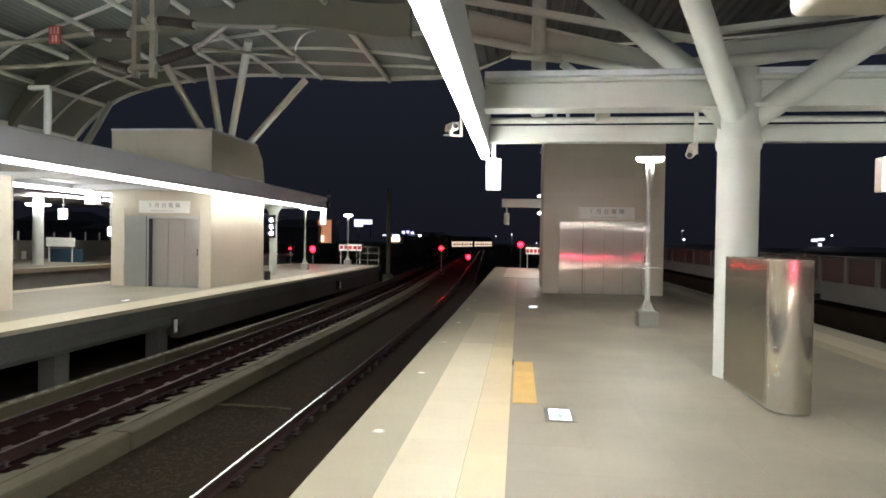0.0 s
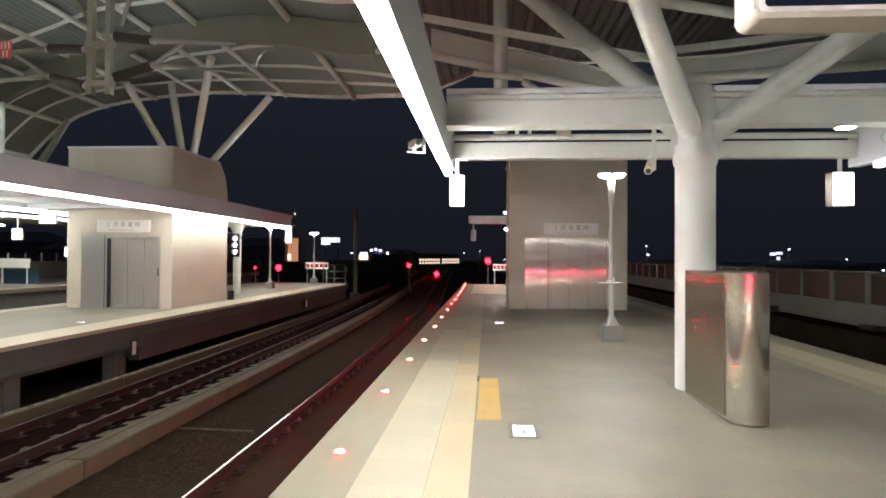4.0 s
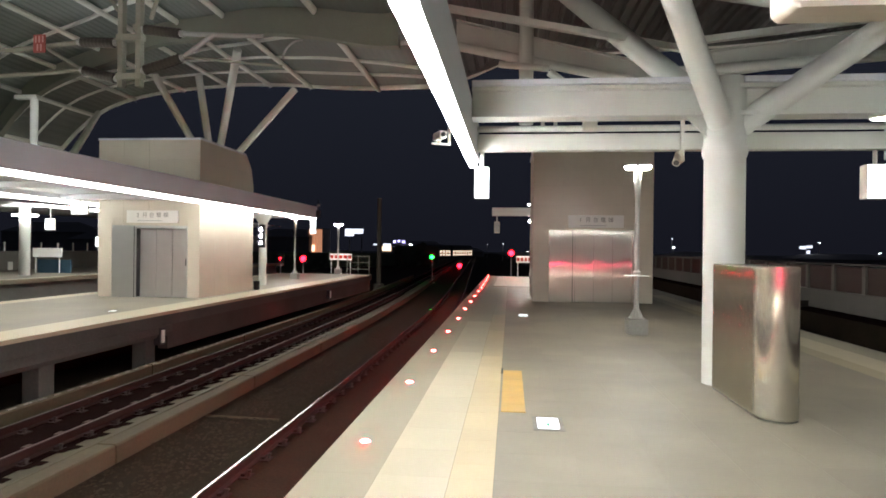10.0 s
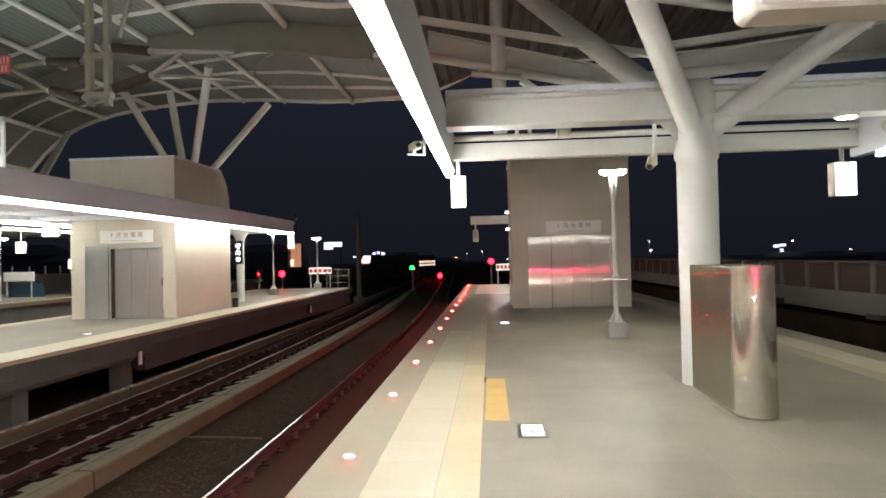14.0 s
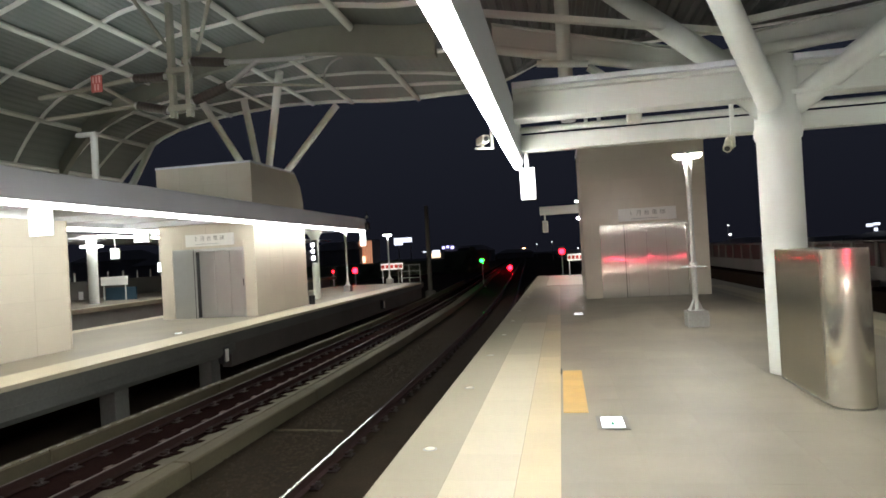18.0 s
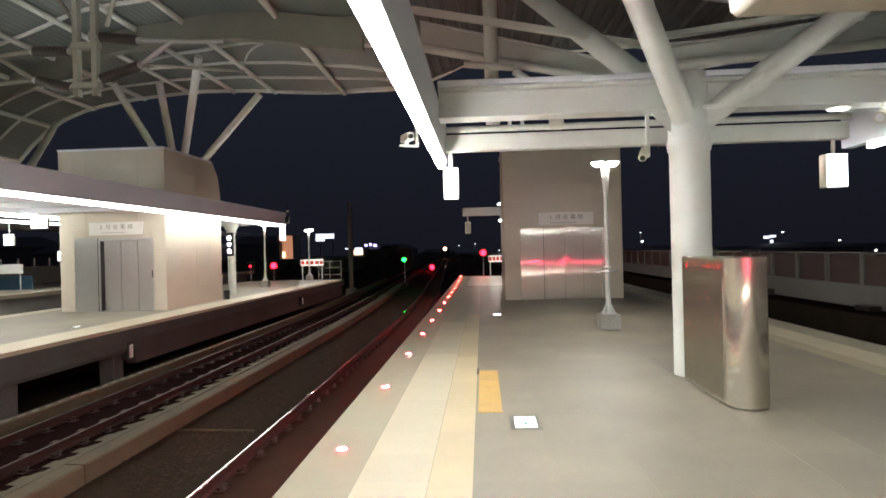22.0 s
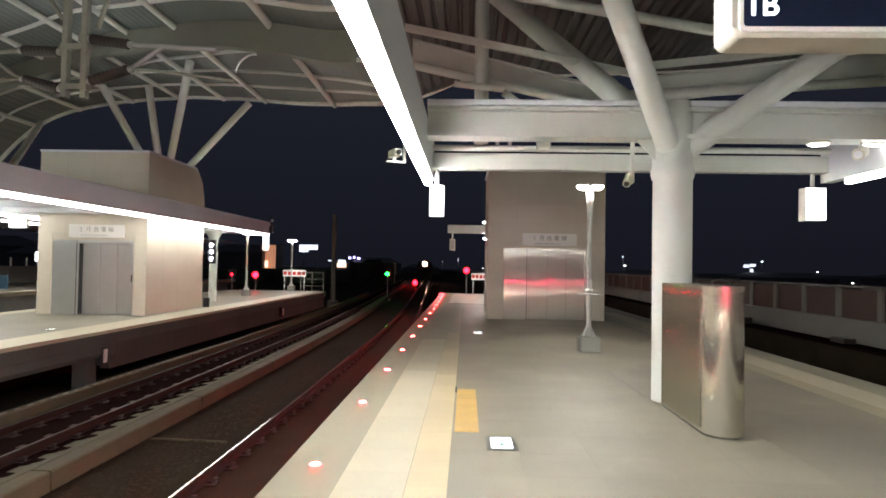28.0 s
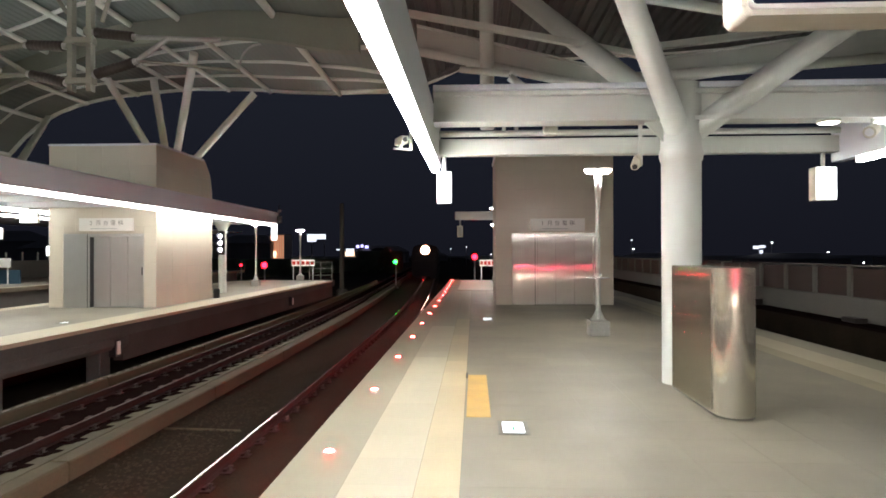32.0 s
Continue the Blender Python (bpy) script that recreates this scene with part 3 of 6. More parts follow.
def build_roof():
    verts, faces = [], []
    x = -20.5
    step = 0.24
    k = 0
    while x < 10:
        deep = 0.085 if x > -1.5 else (0.004 if x > -8 else 0.012)
        for dx, dz in ((0, 0), (0.09, 0), (0.12, deep), (0.21, deep)):
            z = roof_z(x + dx) + dz + 0.16
            e = roof_end(x + dx)
            verts += [(x + dx, -26, z), (x + dx, e, z)]
        x += step
    n = len(verts) // 2
    for i in range(n - 1):
        faces.append((2 * i, 2 * i + 1, 2 * i + 3, 2 * i + 2))
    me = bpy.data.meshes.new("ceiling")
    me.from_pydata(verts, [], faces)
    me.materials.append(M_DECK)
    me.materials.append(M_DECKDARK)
    # Deck faces over the near platform take the darker grey.
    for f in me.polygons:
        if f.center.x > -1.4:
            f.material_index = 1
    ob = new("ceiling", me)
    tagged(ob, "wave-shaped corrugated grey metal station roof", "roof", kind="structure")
    so = ob.modifiers.new("thick", "SOLIDIFY")
    so.thickness, so.offset = 0.03, 1
    # members along the roof
    fr = thing("roof_frame", 0, 0, 0, "white painted tubular steel frame under the station roof", "roof frame", kind="structure")
    for x in (-19.6, -18.05, -16.25, -14.05, -12.0, -10.0, -7.95, -4.42, -2.0):
        bm = B()
        tube(bm, (x, -26, roof_z(x) + 0.02), (x, roof_end(x) - 0.1, roof_z(x) + 0.02), 0.085, seg=10)
        part("purlin", bm, M_PURLIN, fr, smooth=True)
    # ribs across the roof, fanning out a little from the track side
    for factor in (0.13, 0.25, 0.37, 0.49, 0.61, 0.73, 0.85, 0.97, 1.215):
        pts, xx = [], -19.9
        while xx <= -1.9:
            y = along(RIB, xx) * factor
            if roof_end(xx) >= y + 3.6:
                pts.append((xx, y, roof_z(xx) + 0.1))
            xx += 0.45
        if len(pts) > 2:
            bm = B()
            chain(bm, pts, 0.062, seg=8)
            part("rib", bm, M_PURLIN, fr, smooth=True)
    for back in (1.0, 1.85):
        bm = B()
        chain(bm, [(xx, roof_end(xx) - back * along(RIB_BACK, xx), roof_z(xx) + 0.1) for xx in [-19.9 + 0.45 * i for i in range(40)]], 0.055, seg=8)
        part("rib", bm, M_PURLIN, fr, smooth=True)
    # deep curved girder across the roof, carried by the splayed struts
    bm = B()
    rings = []
    for i in range(43):
        xx = -19.4 + 0.41 * i
        y, z = along(RIB, xx) * 1.07, roof_z(xx)
        rings.append([bm.verts.new(c) for c in ((xx, y - 0.13, z + 0.09), (xx, y - 0.13, z - 0.55), (xx, y + 0.13, z - 0.55), (xx, y + 0.13, z + 0.09))])
    for r0, r1 in zip(rings, rings[1:]):
        for q in range(4):
            bm.faces.new((r0[q], r0[(q + 1) % 4], r1[(q + 1) % 4], r1[q]))
    bm.faces.new(rings[0])
    bm.faces.new(rings[-1][::-1])
    part("cross_girder", bm, M_POST, fr, "deep grey curved cross girder")
    # curved edge tube of the roof's end
    bm = B()
    chain(bm, [(xx, roof_end(xx), roof_z(xx) + 0.12) for xx in [-20.5 + 0.75 * i for i in range(41)]], 0.1, seg=8)
    part("edge_tube", bm, M_PURLIN, fr, smooth=True)
    bm = B()
    chain(bm, [(xx, roof_end(xx) - 0.05, roof_z(xx) + 0.2) for xx in [-1.6 + 0.72 * i for i in range(17)]], 0.15, seg=8)
    part("edge_gutter", bm, M_DECKDARK, fr, "dark gutter along the roof's end", smooth=True)
    # plate girders and channels in a vee over the near platform
    def vee(name, y, side, z_mid, slope, x_far, lo, hi, w, material=M_STEEL):
        bm = B()
        xa, xb = 2.42 + side * 0.06, 2.42 + side * x_far
        za, zb = z_mid, z_mid + slope * (x_far - 0.06)
        v = [bm.verts.new(c) for c in ((xa, y - w, za + lo), (xb, y - w, zb + lo), (xb, y - w, zb + hi), (xa, y - w, za + hi), (xa, y + w, za + lo), (xb, y + w, zb + lo), (xb, y + w, zb + hi), (xa, y + w, za + hi))]
        for f in ((0, 1, 2, 3), (7, 6, 5, 4), (0, 4, 5, 1), (1, 5, 6, 2), (2, 6, 7, 3), (3, 7, 4, 0)):
            bm.faces.new([v[q] for q in f])
        part(name, bm, material, fr)
    for y in (10.0, 5.2, 0.4, -4.4, -9.2, -14):
        for side, yy, slope, far in ((-1, y, 0.25, 3.3), (1, y - 0.7, 0.125, 4.2)):
            vee("plate_girder", yy, side, 4.2, slope, far, -0.16, 0.16, 0.014)
            vee("girder_flange", yy, side, 4.03, slope, far, -0.012, 0.012, 0.09)
            vee("girder_flange", yy, side, 4.37, slope, far, -0.012, 0.012, 0.09)
        vee("channel", y - 0.75, -1, 4.45, 0.2, 3.35, -0.045, 0.045, 0.05)
        vee("channel", y - 0.9, 1, 4.5, 0.11, 5.0, -0.045, 0.045, 0.05)
    for a, b, r in (((-1.3, 9.8, 4.83), (2.0, 9.8, 4.1), 0.07), ((2.3, 9.25, 4.12), (6.4, 9.25, 4.38), 0.075), ((0.65, 8.9, 5.44), (5.2, 8.9, 4.62), 0.075), ((-1.2, 8.5, 5.5), (0.3, 8.5, 5.25), 0.06),
                    ((-1.4, 4.6, 5.6), (6.5, 4.6, 5.6), 0.07), ((-1.4, 0.2, 5.6), (6.5, 0.2, 5.6), 0.07)):
        bm = B()
        tube(bm, a, b, r, seg=14)
        part("roof_tube", bm, M_STEEL, fr, smooth=True)
    return fr


def build_tree_column(x, y):
    th = thing("tree_column", x, y, 0, "white painted steel column branching into thick round arms", "column", "branching roof columns")
    bm = B()
    lathe(bm, 0, 0, [(0.235, 0.0), (0.235, 2.72), (0.25, 2.74), (0.262, 2.8), (0.255, 2.86), (0.242, 2.88), (0.242, 3.66), (0.232, 3.68)], 36)
    part("shaft", bm, M_STEEL, th, smooth=True)
    for low, tip, r in ((3.0, (-2.34, -2.88, 6.48), 0.145), (3.0, (4.8, -1.02, 6.42), 0.15), (3.2, (-2.33, 3.47, 6.73), 0.158)):
        bm = B()
        tube(bm, (0, 0, low), tip, r, r * 0.95, 28)
        part("arm", bm, M_STEEL, th, smooth=True)
    return th


def build_far_tree(x, y):
    th = thing("tree_column", x, y, 0, "white steel column with slim splayed struts behind the lift tower", "column", "branching roof columns")
    bm = B()
    lathe(bm, 0, 0, [(0.25, 0.0), (0.25, 4.3), (0.2, 4.5)], 24)
    part("shaft", bm, M_STEEL, th, smooth=True)
    for tip in ((-1.95, -1.0, 8.1), (-0.6, -0.2, 8.3), (2.6, -3.8, 8.1), (2.9, 1.0, 8.0)):
        bm = B()
        tube(bm, (0, 0, 4.2), tip, 0.13, 0.14, 14)
        part("strut", bm, M_PURLIN, th, smooth=True)
    return th


def h_beam(name, parent, x0, x1, y, z0, z1, w=0.2, t=0.02, material=None):
    bm = B()
    box(bm, x0, x1, y - w / 2, y + w / 2, z0, z0 + t)
    box(bm, x0, x1, y - w / 2, y + w / 2, z1 - t, z1)
    box(bm, x0, x1, y - 0.012, y + 0.012, z0 + t, z1 - t)
    return part(name, bm, material or M_STEEL, parent)


def build_canopy_1():
    """The low frame over the near platform: edge channels with light strips, and cross beams."""
    for x0, x1, s, back, end in ((-0.64, -0.49, 1, BACK + 10, 9.6), (5.15, 5.3, -1, 4.6, 9.42)):
        ch = thing("edge_channel", 0, 0, 0, "pale steel edge channel over the platform carrying a light strip", "canopy beam", "edge channels", kind="structure")
        bm = B()
        sweep(bm, [(x0, 2.9), (x1, 2.9), (x1, 3.46), (x0, 3.46)], [BACK + 10, end], bent=False)
        part("channel", bm, M_FASCIA, ch)
        st = thing("light_strip", 0, 0, 0, "continuous glowing white light strip under the edge channel", "light strip", "light strips")
        bm = B()
        c = x0 + 0.07 if s > 0 else x1 - 0.075
        sweep(bm, [(c - 0.04, 2.825), (c + 0.04, 2.825), (c + 0.05, 2.835), (c + 0.05, 2.898), (c - 0.05, 2.898), (c - 0.05, 2.835)], [back, end - 0.03 if s > 0 else 8.85], bent=False)
        part("diffuser", bm, G_STRIP if s > 0 else G_STRIP3, st, "glowing white diffuser")
        bm = B()
        cap_y = end if s > 0 else 8.88
        box(bm, c - 0.055, c + 0.055, cap_y - 0.028, cap_y, 2.82, 2.9, 0.004)
        part("end_cap", bm, M_FASCIA, st)
    cf = thing("canopy_frame", 0, 0, 0, "white steel cross beams joining the columns over the platform", "canopy beam", kind="structure")
    h_beam("cross_beam", cf, -0.487, 5.15, 7.95, 3.21, 3.58, 0.34, 0.045)
    bm = B()
    box(bm, -0.487, 2.45, 7.87, 7.9, 3.256, 3.534, 0.004)
    box(bm, 2.69, 5.15, 7.87, 7.9, 3.256, 3.534, 0.004)
    part("web_plate", bm, M_STEEL, cf)
    bm = B()
    box(bm, -0.487, 2.42, 7.77, 8.1, 3.595, 3.665, 0.01)
    box(bm, 2.72, 5.15, 7.77, 8.1, 3.595, 3.665, 0.01)
    part("cable_tray", bm, M_FASCIA, cf)
    bm = B()
    box(bm, -0.487, 5.147, 9.2, 9.4, 3.02, 3.255, 0.01)
    part("end_beam", bm, M_STEEL, cf)
    bm = B()
    tube(bm, (-0.487, 9.2, 3.325), (5.15, 9.2, 3.325), 0.045, seg=12)
    part("pipe", bm, M_STEEL, cf, smooth=True)
    for x in (0.42, 0.6):
        bm = B()
        box(bm, x, x + 0.05, 9.16, 9.22, 3.36, 3.62)
        part("pipe_hanger", bm, M_STEEL, cf)
    bm = B()
    box(bm, 1.0, 1.2, 9.05, 9.2, 3.27, 3.46, 0.03)
    part("junction_box", bm, M_CASE, cf)
    for side in (-1, 1):
        bm = B()
        v = [bm.verts.new((COLUMN_X + side * dx, yy, z)) for yy in (7.93, 7.97) for dx, z in ((0.2, 3.208), (0.46, 3.208), (0.2, 2.93))]
        for f in ((0, 1, 2), (5, 4, 3), (0, 3, 4, 1), (1, 4, 5, 2), (2, 5, 3, 0)):
            bm.faces.new([v[q] for q in f])
        part("gusset", bm, M_STEEL, cf)
    for y in (2.95, -2.2, -8.05, -13):
        h_beam("cross_beam", cf, -0.487, 5.15, y, 3.18, 3.6, 0.3, 0.03)
    # braces between frame and roof
    for a, b, r in (((0.22, 9.75, 3.5), (0.2, 9.75, 6.5), 0.11), ((0.55, 9.6, 4.25), (1.25, 9.6, 3.72), 0.06), ((-0.2, 9.6, 4.38), (0.55, 9.6, 4.3), 0.05), ((-0.1, 9.5, 4.1), (0.7, 9.5, 3.85), 0.03)):
        bm = B()
        tube(bm, a, b, r, seg=14)
        part("brace", bm, M_STEEL, cf, smooth=True)
    # round downlights in the frame
    for x in (4.32,):
        dl = thing("downlight", x, 7.95, 3.208, "round bright downlight under the cross beam", "ceiling light", "downlights")
        bm = B()
        lathe(bm, 0, 0, [(0.11, -0.03), (0.135, -0.026), (0.135, 0.0), (0.1, 0.006)], 20)
        part("housing", bm, M_CASE, dl, smooth=True)
        bm = B()
        lathe(bm, 0, 0, [(0.02, -0.046), (0.1, -0.04), (0.112, -0.031)], 20)
        part("diffuser", bm, G_DOWN, dl)
    ll = thing("linear_light", 5.02, 8.0, 3.208, "short white linear light under the cross beam", "ceiling light")
    bm = B()
    box(bm, -0.12, 0.12, -0.05, 0.05, -0.012, 0.0, 0.003)
    part("housing", bm, M_CASE, ll)
    bm = B()
    box(bm, -0.115, 0.115, -0.04, 0.04, -0.034, -0.0125, 0.004)
    part("diffuser", bm, G_DOWN, ll)
    dc = thing("dome_camera", 4.8, 7.9, 3.2, "pale drum camera hanging from the cross beam", "security camera", "security cameras")
    bm = B()
    tube(bm, (0, 0, 0.01), (0, 0, -0.07), 0.02, seg=10)
    part("stem", bm, M_STEEL, dc, smooth=True)
    bm = B()
    tube(bm, (0.05, 0.03, -0.1), (-0.06, -0.05, -0.16), 0.07, 0.075, 20)
    part("housing", bm, M_CASE, dc, smooth=True)
    bm = B()
    tube(bm, (-0.06, -0.05, -0.16), (-0.064, -0.053, -0.162), 0.05, seg=16)
    part("lens", bm, M_FASCIA, dc)


def build_canopy_2():
    for x0, x1 in ((-9.06, -8.74), (-13.3, -12.98)):
        ch = thing("edge_channel", 0, 0, 0, "silver grey fascia over the opposite platform with a light strip below", "canopy beam", "edge channels", kind="structure")
        bm = B()
        sweep(bm, [(x0, 2.9), (x1, 2.9), (x1, 3.42), (x0, 3.5)], [BACK + 10, 28.1], bent=False)
        part("channel", bm, M_FASCIA, ch)
        st = thing("light_strip", 0, 0, 0, "continuous glowing white light strip under the fascia", "light strip", "light strips")
        bm = B()
        c = (x0 + x1) / 2
        sweep(bm, [(c - 0.05, 2.815), (c + 0.09, 2.815), (c + 0.13, 2.835), (c + 0.13, 2.898), (c - 0.09, 2.898), (c - 0.09, 2.835)], [BACK + 10, 28.0], bent=False)
        part("diffuser", bm, G_STRIP2, st, "glowing white diffuser")
    bm = B()
    box(bm, -12.98, -9.06, BACK + 10, 18.2, 3.05, 3.12)
    box(bm, -12.98, -9.06, 22.4, 28.0, 3.05, 3.12)
    tagged(part("ceiling_2", bm, M_FASCIA), "pale sheet soffit over the opposite platform", "ceiling", kind="structure")
    for y in (27.9, 24.8, 17.2, 13.8, 10.4, 7.0):
        bm = B()
        box(bm, -12.98, -9.06, y - 0.1, y + 0.1, 2.9, 3.05, 0.01)
        tagged(part("soffit_beam", bm, M_FASCIA), "pale steel cross beam under the soffit", "canopy beam", "soffit beams", kind="structure")


# Unseen fill light, added on top of the canopy to brighten the roof.
def build_roof_fill(x, y):
    th = thing("roof_uplight", x, y, 3.12, "unseen linear light added on the opposite canopy to brighten the roof", "uplight", "roof uplights")
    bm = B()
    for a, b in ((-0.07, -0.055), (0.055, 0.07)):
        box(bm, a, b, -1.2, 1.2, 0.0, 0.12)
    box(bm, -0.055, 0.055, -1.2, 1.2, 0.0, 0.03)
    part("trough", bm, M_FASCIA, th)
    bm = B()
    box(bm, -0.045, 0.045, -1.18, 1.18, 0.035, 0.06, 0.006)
    part("lens", bm, G_ROOFFILL, th, "glowing lens of the added roof light")


# ---- lift towers ----
def panel_face(parent, origin, axis, width, height, pw, ph, holes=()):
    """Glazed panels on a wall; axis: the way along which the wall runs. holes: (u0, u1, v0, v1)."""
    t = 0.012
    cols, rows = max(1, round(width / pw)), max(1, round(height / ph))
    pw, ph = width / cols, height / rows
    made = {}
    for j in range(rows):
        for i in range(cols):
            pieces = [(i * pw, (i + 1) * pw, j * ph, (j + 1) * ph)]
            for hu0, hu1, hv0, hv1 in holes:
                cut = []
                for u0, u1, v0, v1 in pieces:
                    if hu1 <= u0 or hu0 >= u1 or hv1 <= v0 or hv0 >= v1:
                        cut.append((u0, u1, v0, v1))
                        continue
                    if u0 < hu0:
                        cut.append((u0, hu0, v0, v1))
                    if u1 > hu1:
                        cut.append((hu1, u1, v0, v1))
                    if v1 > hv1:
                        cut.append((max(u0, hu0), min(u1, hu1), hv1, v1))
                    if v0 < hv0:
                        cut.append((max(u0, hu0), min(u1, hu1), v0, hv0))
                pieces = cut
            for u0, u1, v0, v1 in pieces:
                if u1 - u0 < 0.02 or v1 - v0 < 0.02:
                    continue
                key = (round(u1 - u0, 3), round(v1 - v0, 3))
                if key not in made:
                    g = 0.0025
                    bm = B()
                    if axis == "x":
                        box(bm, g, key[0] - g, -t, 0, g, key[1] - g, 0.002)
                    else:
                        box(bm, 0, t, g, key[0] - g, g, key[1] - g, 0.002)
                    made[key] = finish(bm, "panel", M_TILE)
                ob = new("panel", made[key])
                ob.location = Vector(origin) + (Vector((u0, 0, v0)) if axis == "x" else Vector((0, u0, v0)))
                ob.parent = parent


def letters(text, size, material, bold=0.0):
    cu = bpy.data.curves.new("letters", "FONT")
    cu.body, cu.size, cu.extrude, cu.align_x, cu.align_y, cu.offset = text, size, 0.001, "CENTER", "CENTER", bold
    tx = new("letters", cu)
    me = bpy.data.meshes.new_from_object(tx)
    bpy.data.objects.remove(tx)
    me.materials.clear()
    me.materials.append(material)
    return me


def build_lift(x0, x1, y0, y1, top, opening, side_panel, seed, label, digit, steel, deep):
    """A lift tower; opening: the door's left and right; side_panel: the fixed steel leaf's left end."""
    th = thing("lift_tower", x0, y0, 0, label, "lift", "lift towers")
    w, d = x1 - x0, y1 - y0
    o0, o1, s0 = opening[0] - x0, opening[1] - x0, side_panel - x0
    head = 2.2
    core = B()
    box(core, 0.02, s0, 0.014, d, 0, top - 0.02)
    box(core, o1 + 0.01, w - 0.014, 0.014, d, 0, top - 0.02)
    box(core, s0, o1 + 0.01, 0.014, d, head + 0.02, top - 0.02)
    box(core, s0, o1 + 0.01, 0.5, d, 0, head + 0.02)
    part("core_wall", core, M_GROUT, th)
    panel_face(th, (0, 0.012, 0), "x", w, top, 0.9, 0.6, [(s0, o1, -1, head)])
    panel_face(th, (w - 0.014, 0.012, 0), "y", d, top, 0.9, 0.6)
    cap = B()
    box(cap, -0.02, w + 0.02, -0.02, d + 0.02, top, top + 0.06, 0.01)
    part("coping", cap, M_FASCIA, th)
    # stainless surround: fixed leaf, jambs, header and the two sliding leaves set back
    bm = B()
    box(bm, s0 + 0.01, o0, -0.004, 0.03, 0.0, head, 0.003)
    part("fixed_panel", bm, steel, th, "brushed steel side panel")
    bm = B()
    box(bm, o0, o0 + 0.07, 0.0, 0.22, 0.0, head - 0.09, 0.004)
    box(bm, o1 - 0.1, o1, -0.004, 0.22, 0.0, head - 0.09, 0.004)
    box(bm, o0, o1, -0.004, 0.22, head - 0.09, head, 0.004)
    part("door_frame", bm, steel, th, "brushed steel door surround")
    # Black strips stand in for the dark gaps and recess at the door joints.
    bm = B()
    box(bm, o0 - 0.012, o0 + 0.008, -0.006, 0.02, 0.0, head - 0.01)
    part("door_seal", bm, M_BLACK, th, "black strip standing in for a dark gap")
    bm = B()
    box(bm, o0 + 0.055, o0 + 0.075, 0.004, deep + 0.03, 0.012, head - 0.1)
    part("door_seal", bm, M_BLACK, th, "black strip standing in for a dark gap")
    n = 3
    lw = (o1 - 0.1 - o0 - 0.07) / n
    for i in range(n):
        bm = B()
        a = o0 + 0.07 + i * lw
        box(bm, a + 0.005, a + lw - 0.005, deep + 0.02 * i, deep + 0.035 + 0.02 * i, 0.012, head - 0.09, 0.003)
        part("door_leaf", bm, steel, th, "brushed steel sliding leaf")
        bm = B()
        box(bm, a - 0.02, a + 0.02, deep + 0.02 * i + 0.012, deep + 0.02 * i + 0.03, 0.012, head - 0.1)
        part("door_seal", bm, M_BLACK, th, "black strip standing in for a dark gap")
    bm = B()
    box(bm, o0, o1, -0.01, 0.3, -0.01, 0.008)
    part("threshold", bm, M_INOXDARK, th)
    pn = B()
    box(pn, o1 - 0.065, o1 - 0.03, -0.012, -0.003, 0.98, 1.2, 0.004)
    part("call_panel", pn, M_BLACK, th, "black call button panel")
    sg = thing("lift_sign", (opening[0] + opening[1]) / 2 - 0.26, y0 - 0.002, 2.28, "white plate over the lift door with grey writing", "sign", "lift signs")
    bm = B()
    box(bm, -0.83, 0.83, -0.05, 0.0, 0.0, 0.38, 0.008)
    part("plate", bm, M_PLATE, sg)
    for k, char in enumerate(digit + "\u6708\u53f0\u96fb\u68af"):
        ob = new("character", letters(char, 0.165, M_GREYINK, 0.001))
        ob.matrix_basis = pose(-0.46 + 0.225 * k, -0.052, 0.23, 90)
        ob.parent = sg
    bm = B()
    box(bm, -0.47, 0.32, -0.053, -0.05, 0.06, 0.075)
    part("small_writing", bm, M_GALV, sg)
    return th


def build_stair_block():
    th = thing("stair_enclosure", -12.9, 1.2, 0, "beige panel clad stair enclosure on the opposite platform", "stair enclosure")
    bm = B()
    box(bm, 0, 2.386, 0, 10.8, 0, 2.78)
    part("core_wall", bm, M_GROUT, th)
    panel_face(th, (2.386, 0, 0), "y", 10.8, 2.78, 0.9, 0.6)
    bm = B()
    box(bm, -0.01, 2.41, 10.8, 10.83, 0, 2.78, 0.003)
    part("end_panel", bm, M_TILE, th)
    return th


# ---- things on the near platform ----
def build_steel_cabinet():
    th = thing("hydrant_cabinet", 2.36, 6.2, 0, "round-ended brushed stainless steel cabinet beside the column", "cabinet")
    out = []
    r = 0.195
    for i in range(25):
        a = math.pi + math.pi * i / 24
        out.append((r + r * math.cos(a), r + r * math.sin(a)))
    out += [(0.39, 1.5), (0.0, 1.5)]
    bm = B()
    extrude(bm, out, 0.02, 1.455, 0.012)
    part("body", bm, M_INOXBOX, th, smooth=True)
    bm = B()
    extrude(bm, [(x * 0.985 + 0.003, y * 0.99 + 0.006) for x, y in out], 0.0, 0.022)
    part("plinth", bm, M_INOXDARK, th)
    bm = B()
    prof = [(-0.012, 0.06), (-0.012, 1.16), (-0.0116, 1.22), (-0.0108, 1.28), (-0.0094, 1.35), (-0.007, 1.44), (0.003, 1.44), (0.003, 0.06)]
    rings = [[bm.verts.new((x, y, z)) for x, z in prof] for y in (0.23, 1.46)]
    for i in range(len(prof)):
        j = (i + 1) % len(prof)
        bm.faces.new((rings[0][i], rings[0][j], rings[1][j], rings[1][i]))
    bm.faces.new(rings[0])
    bm.faces.new(list(reversed(rings[1])))
    part("door", bm, M_INOXFLAT, th, "flat stainless door", smooth=True)
    return th


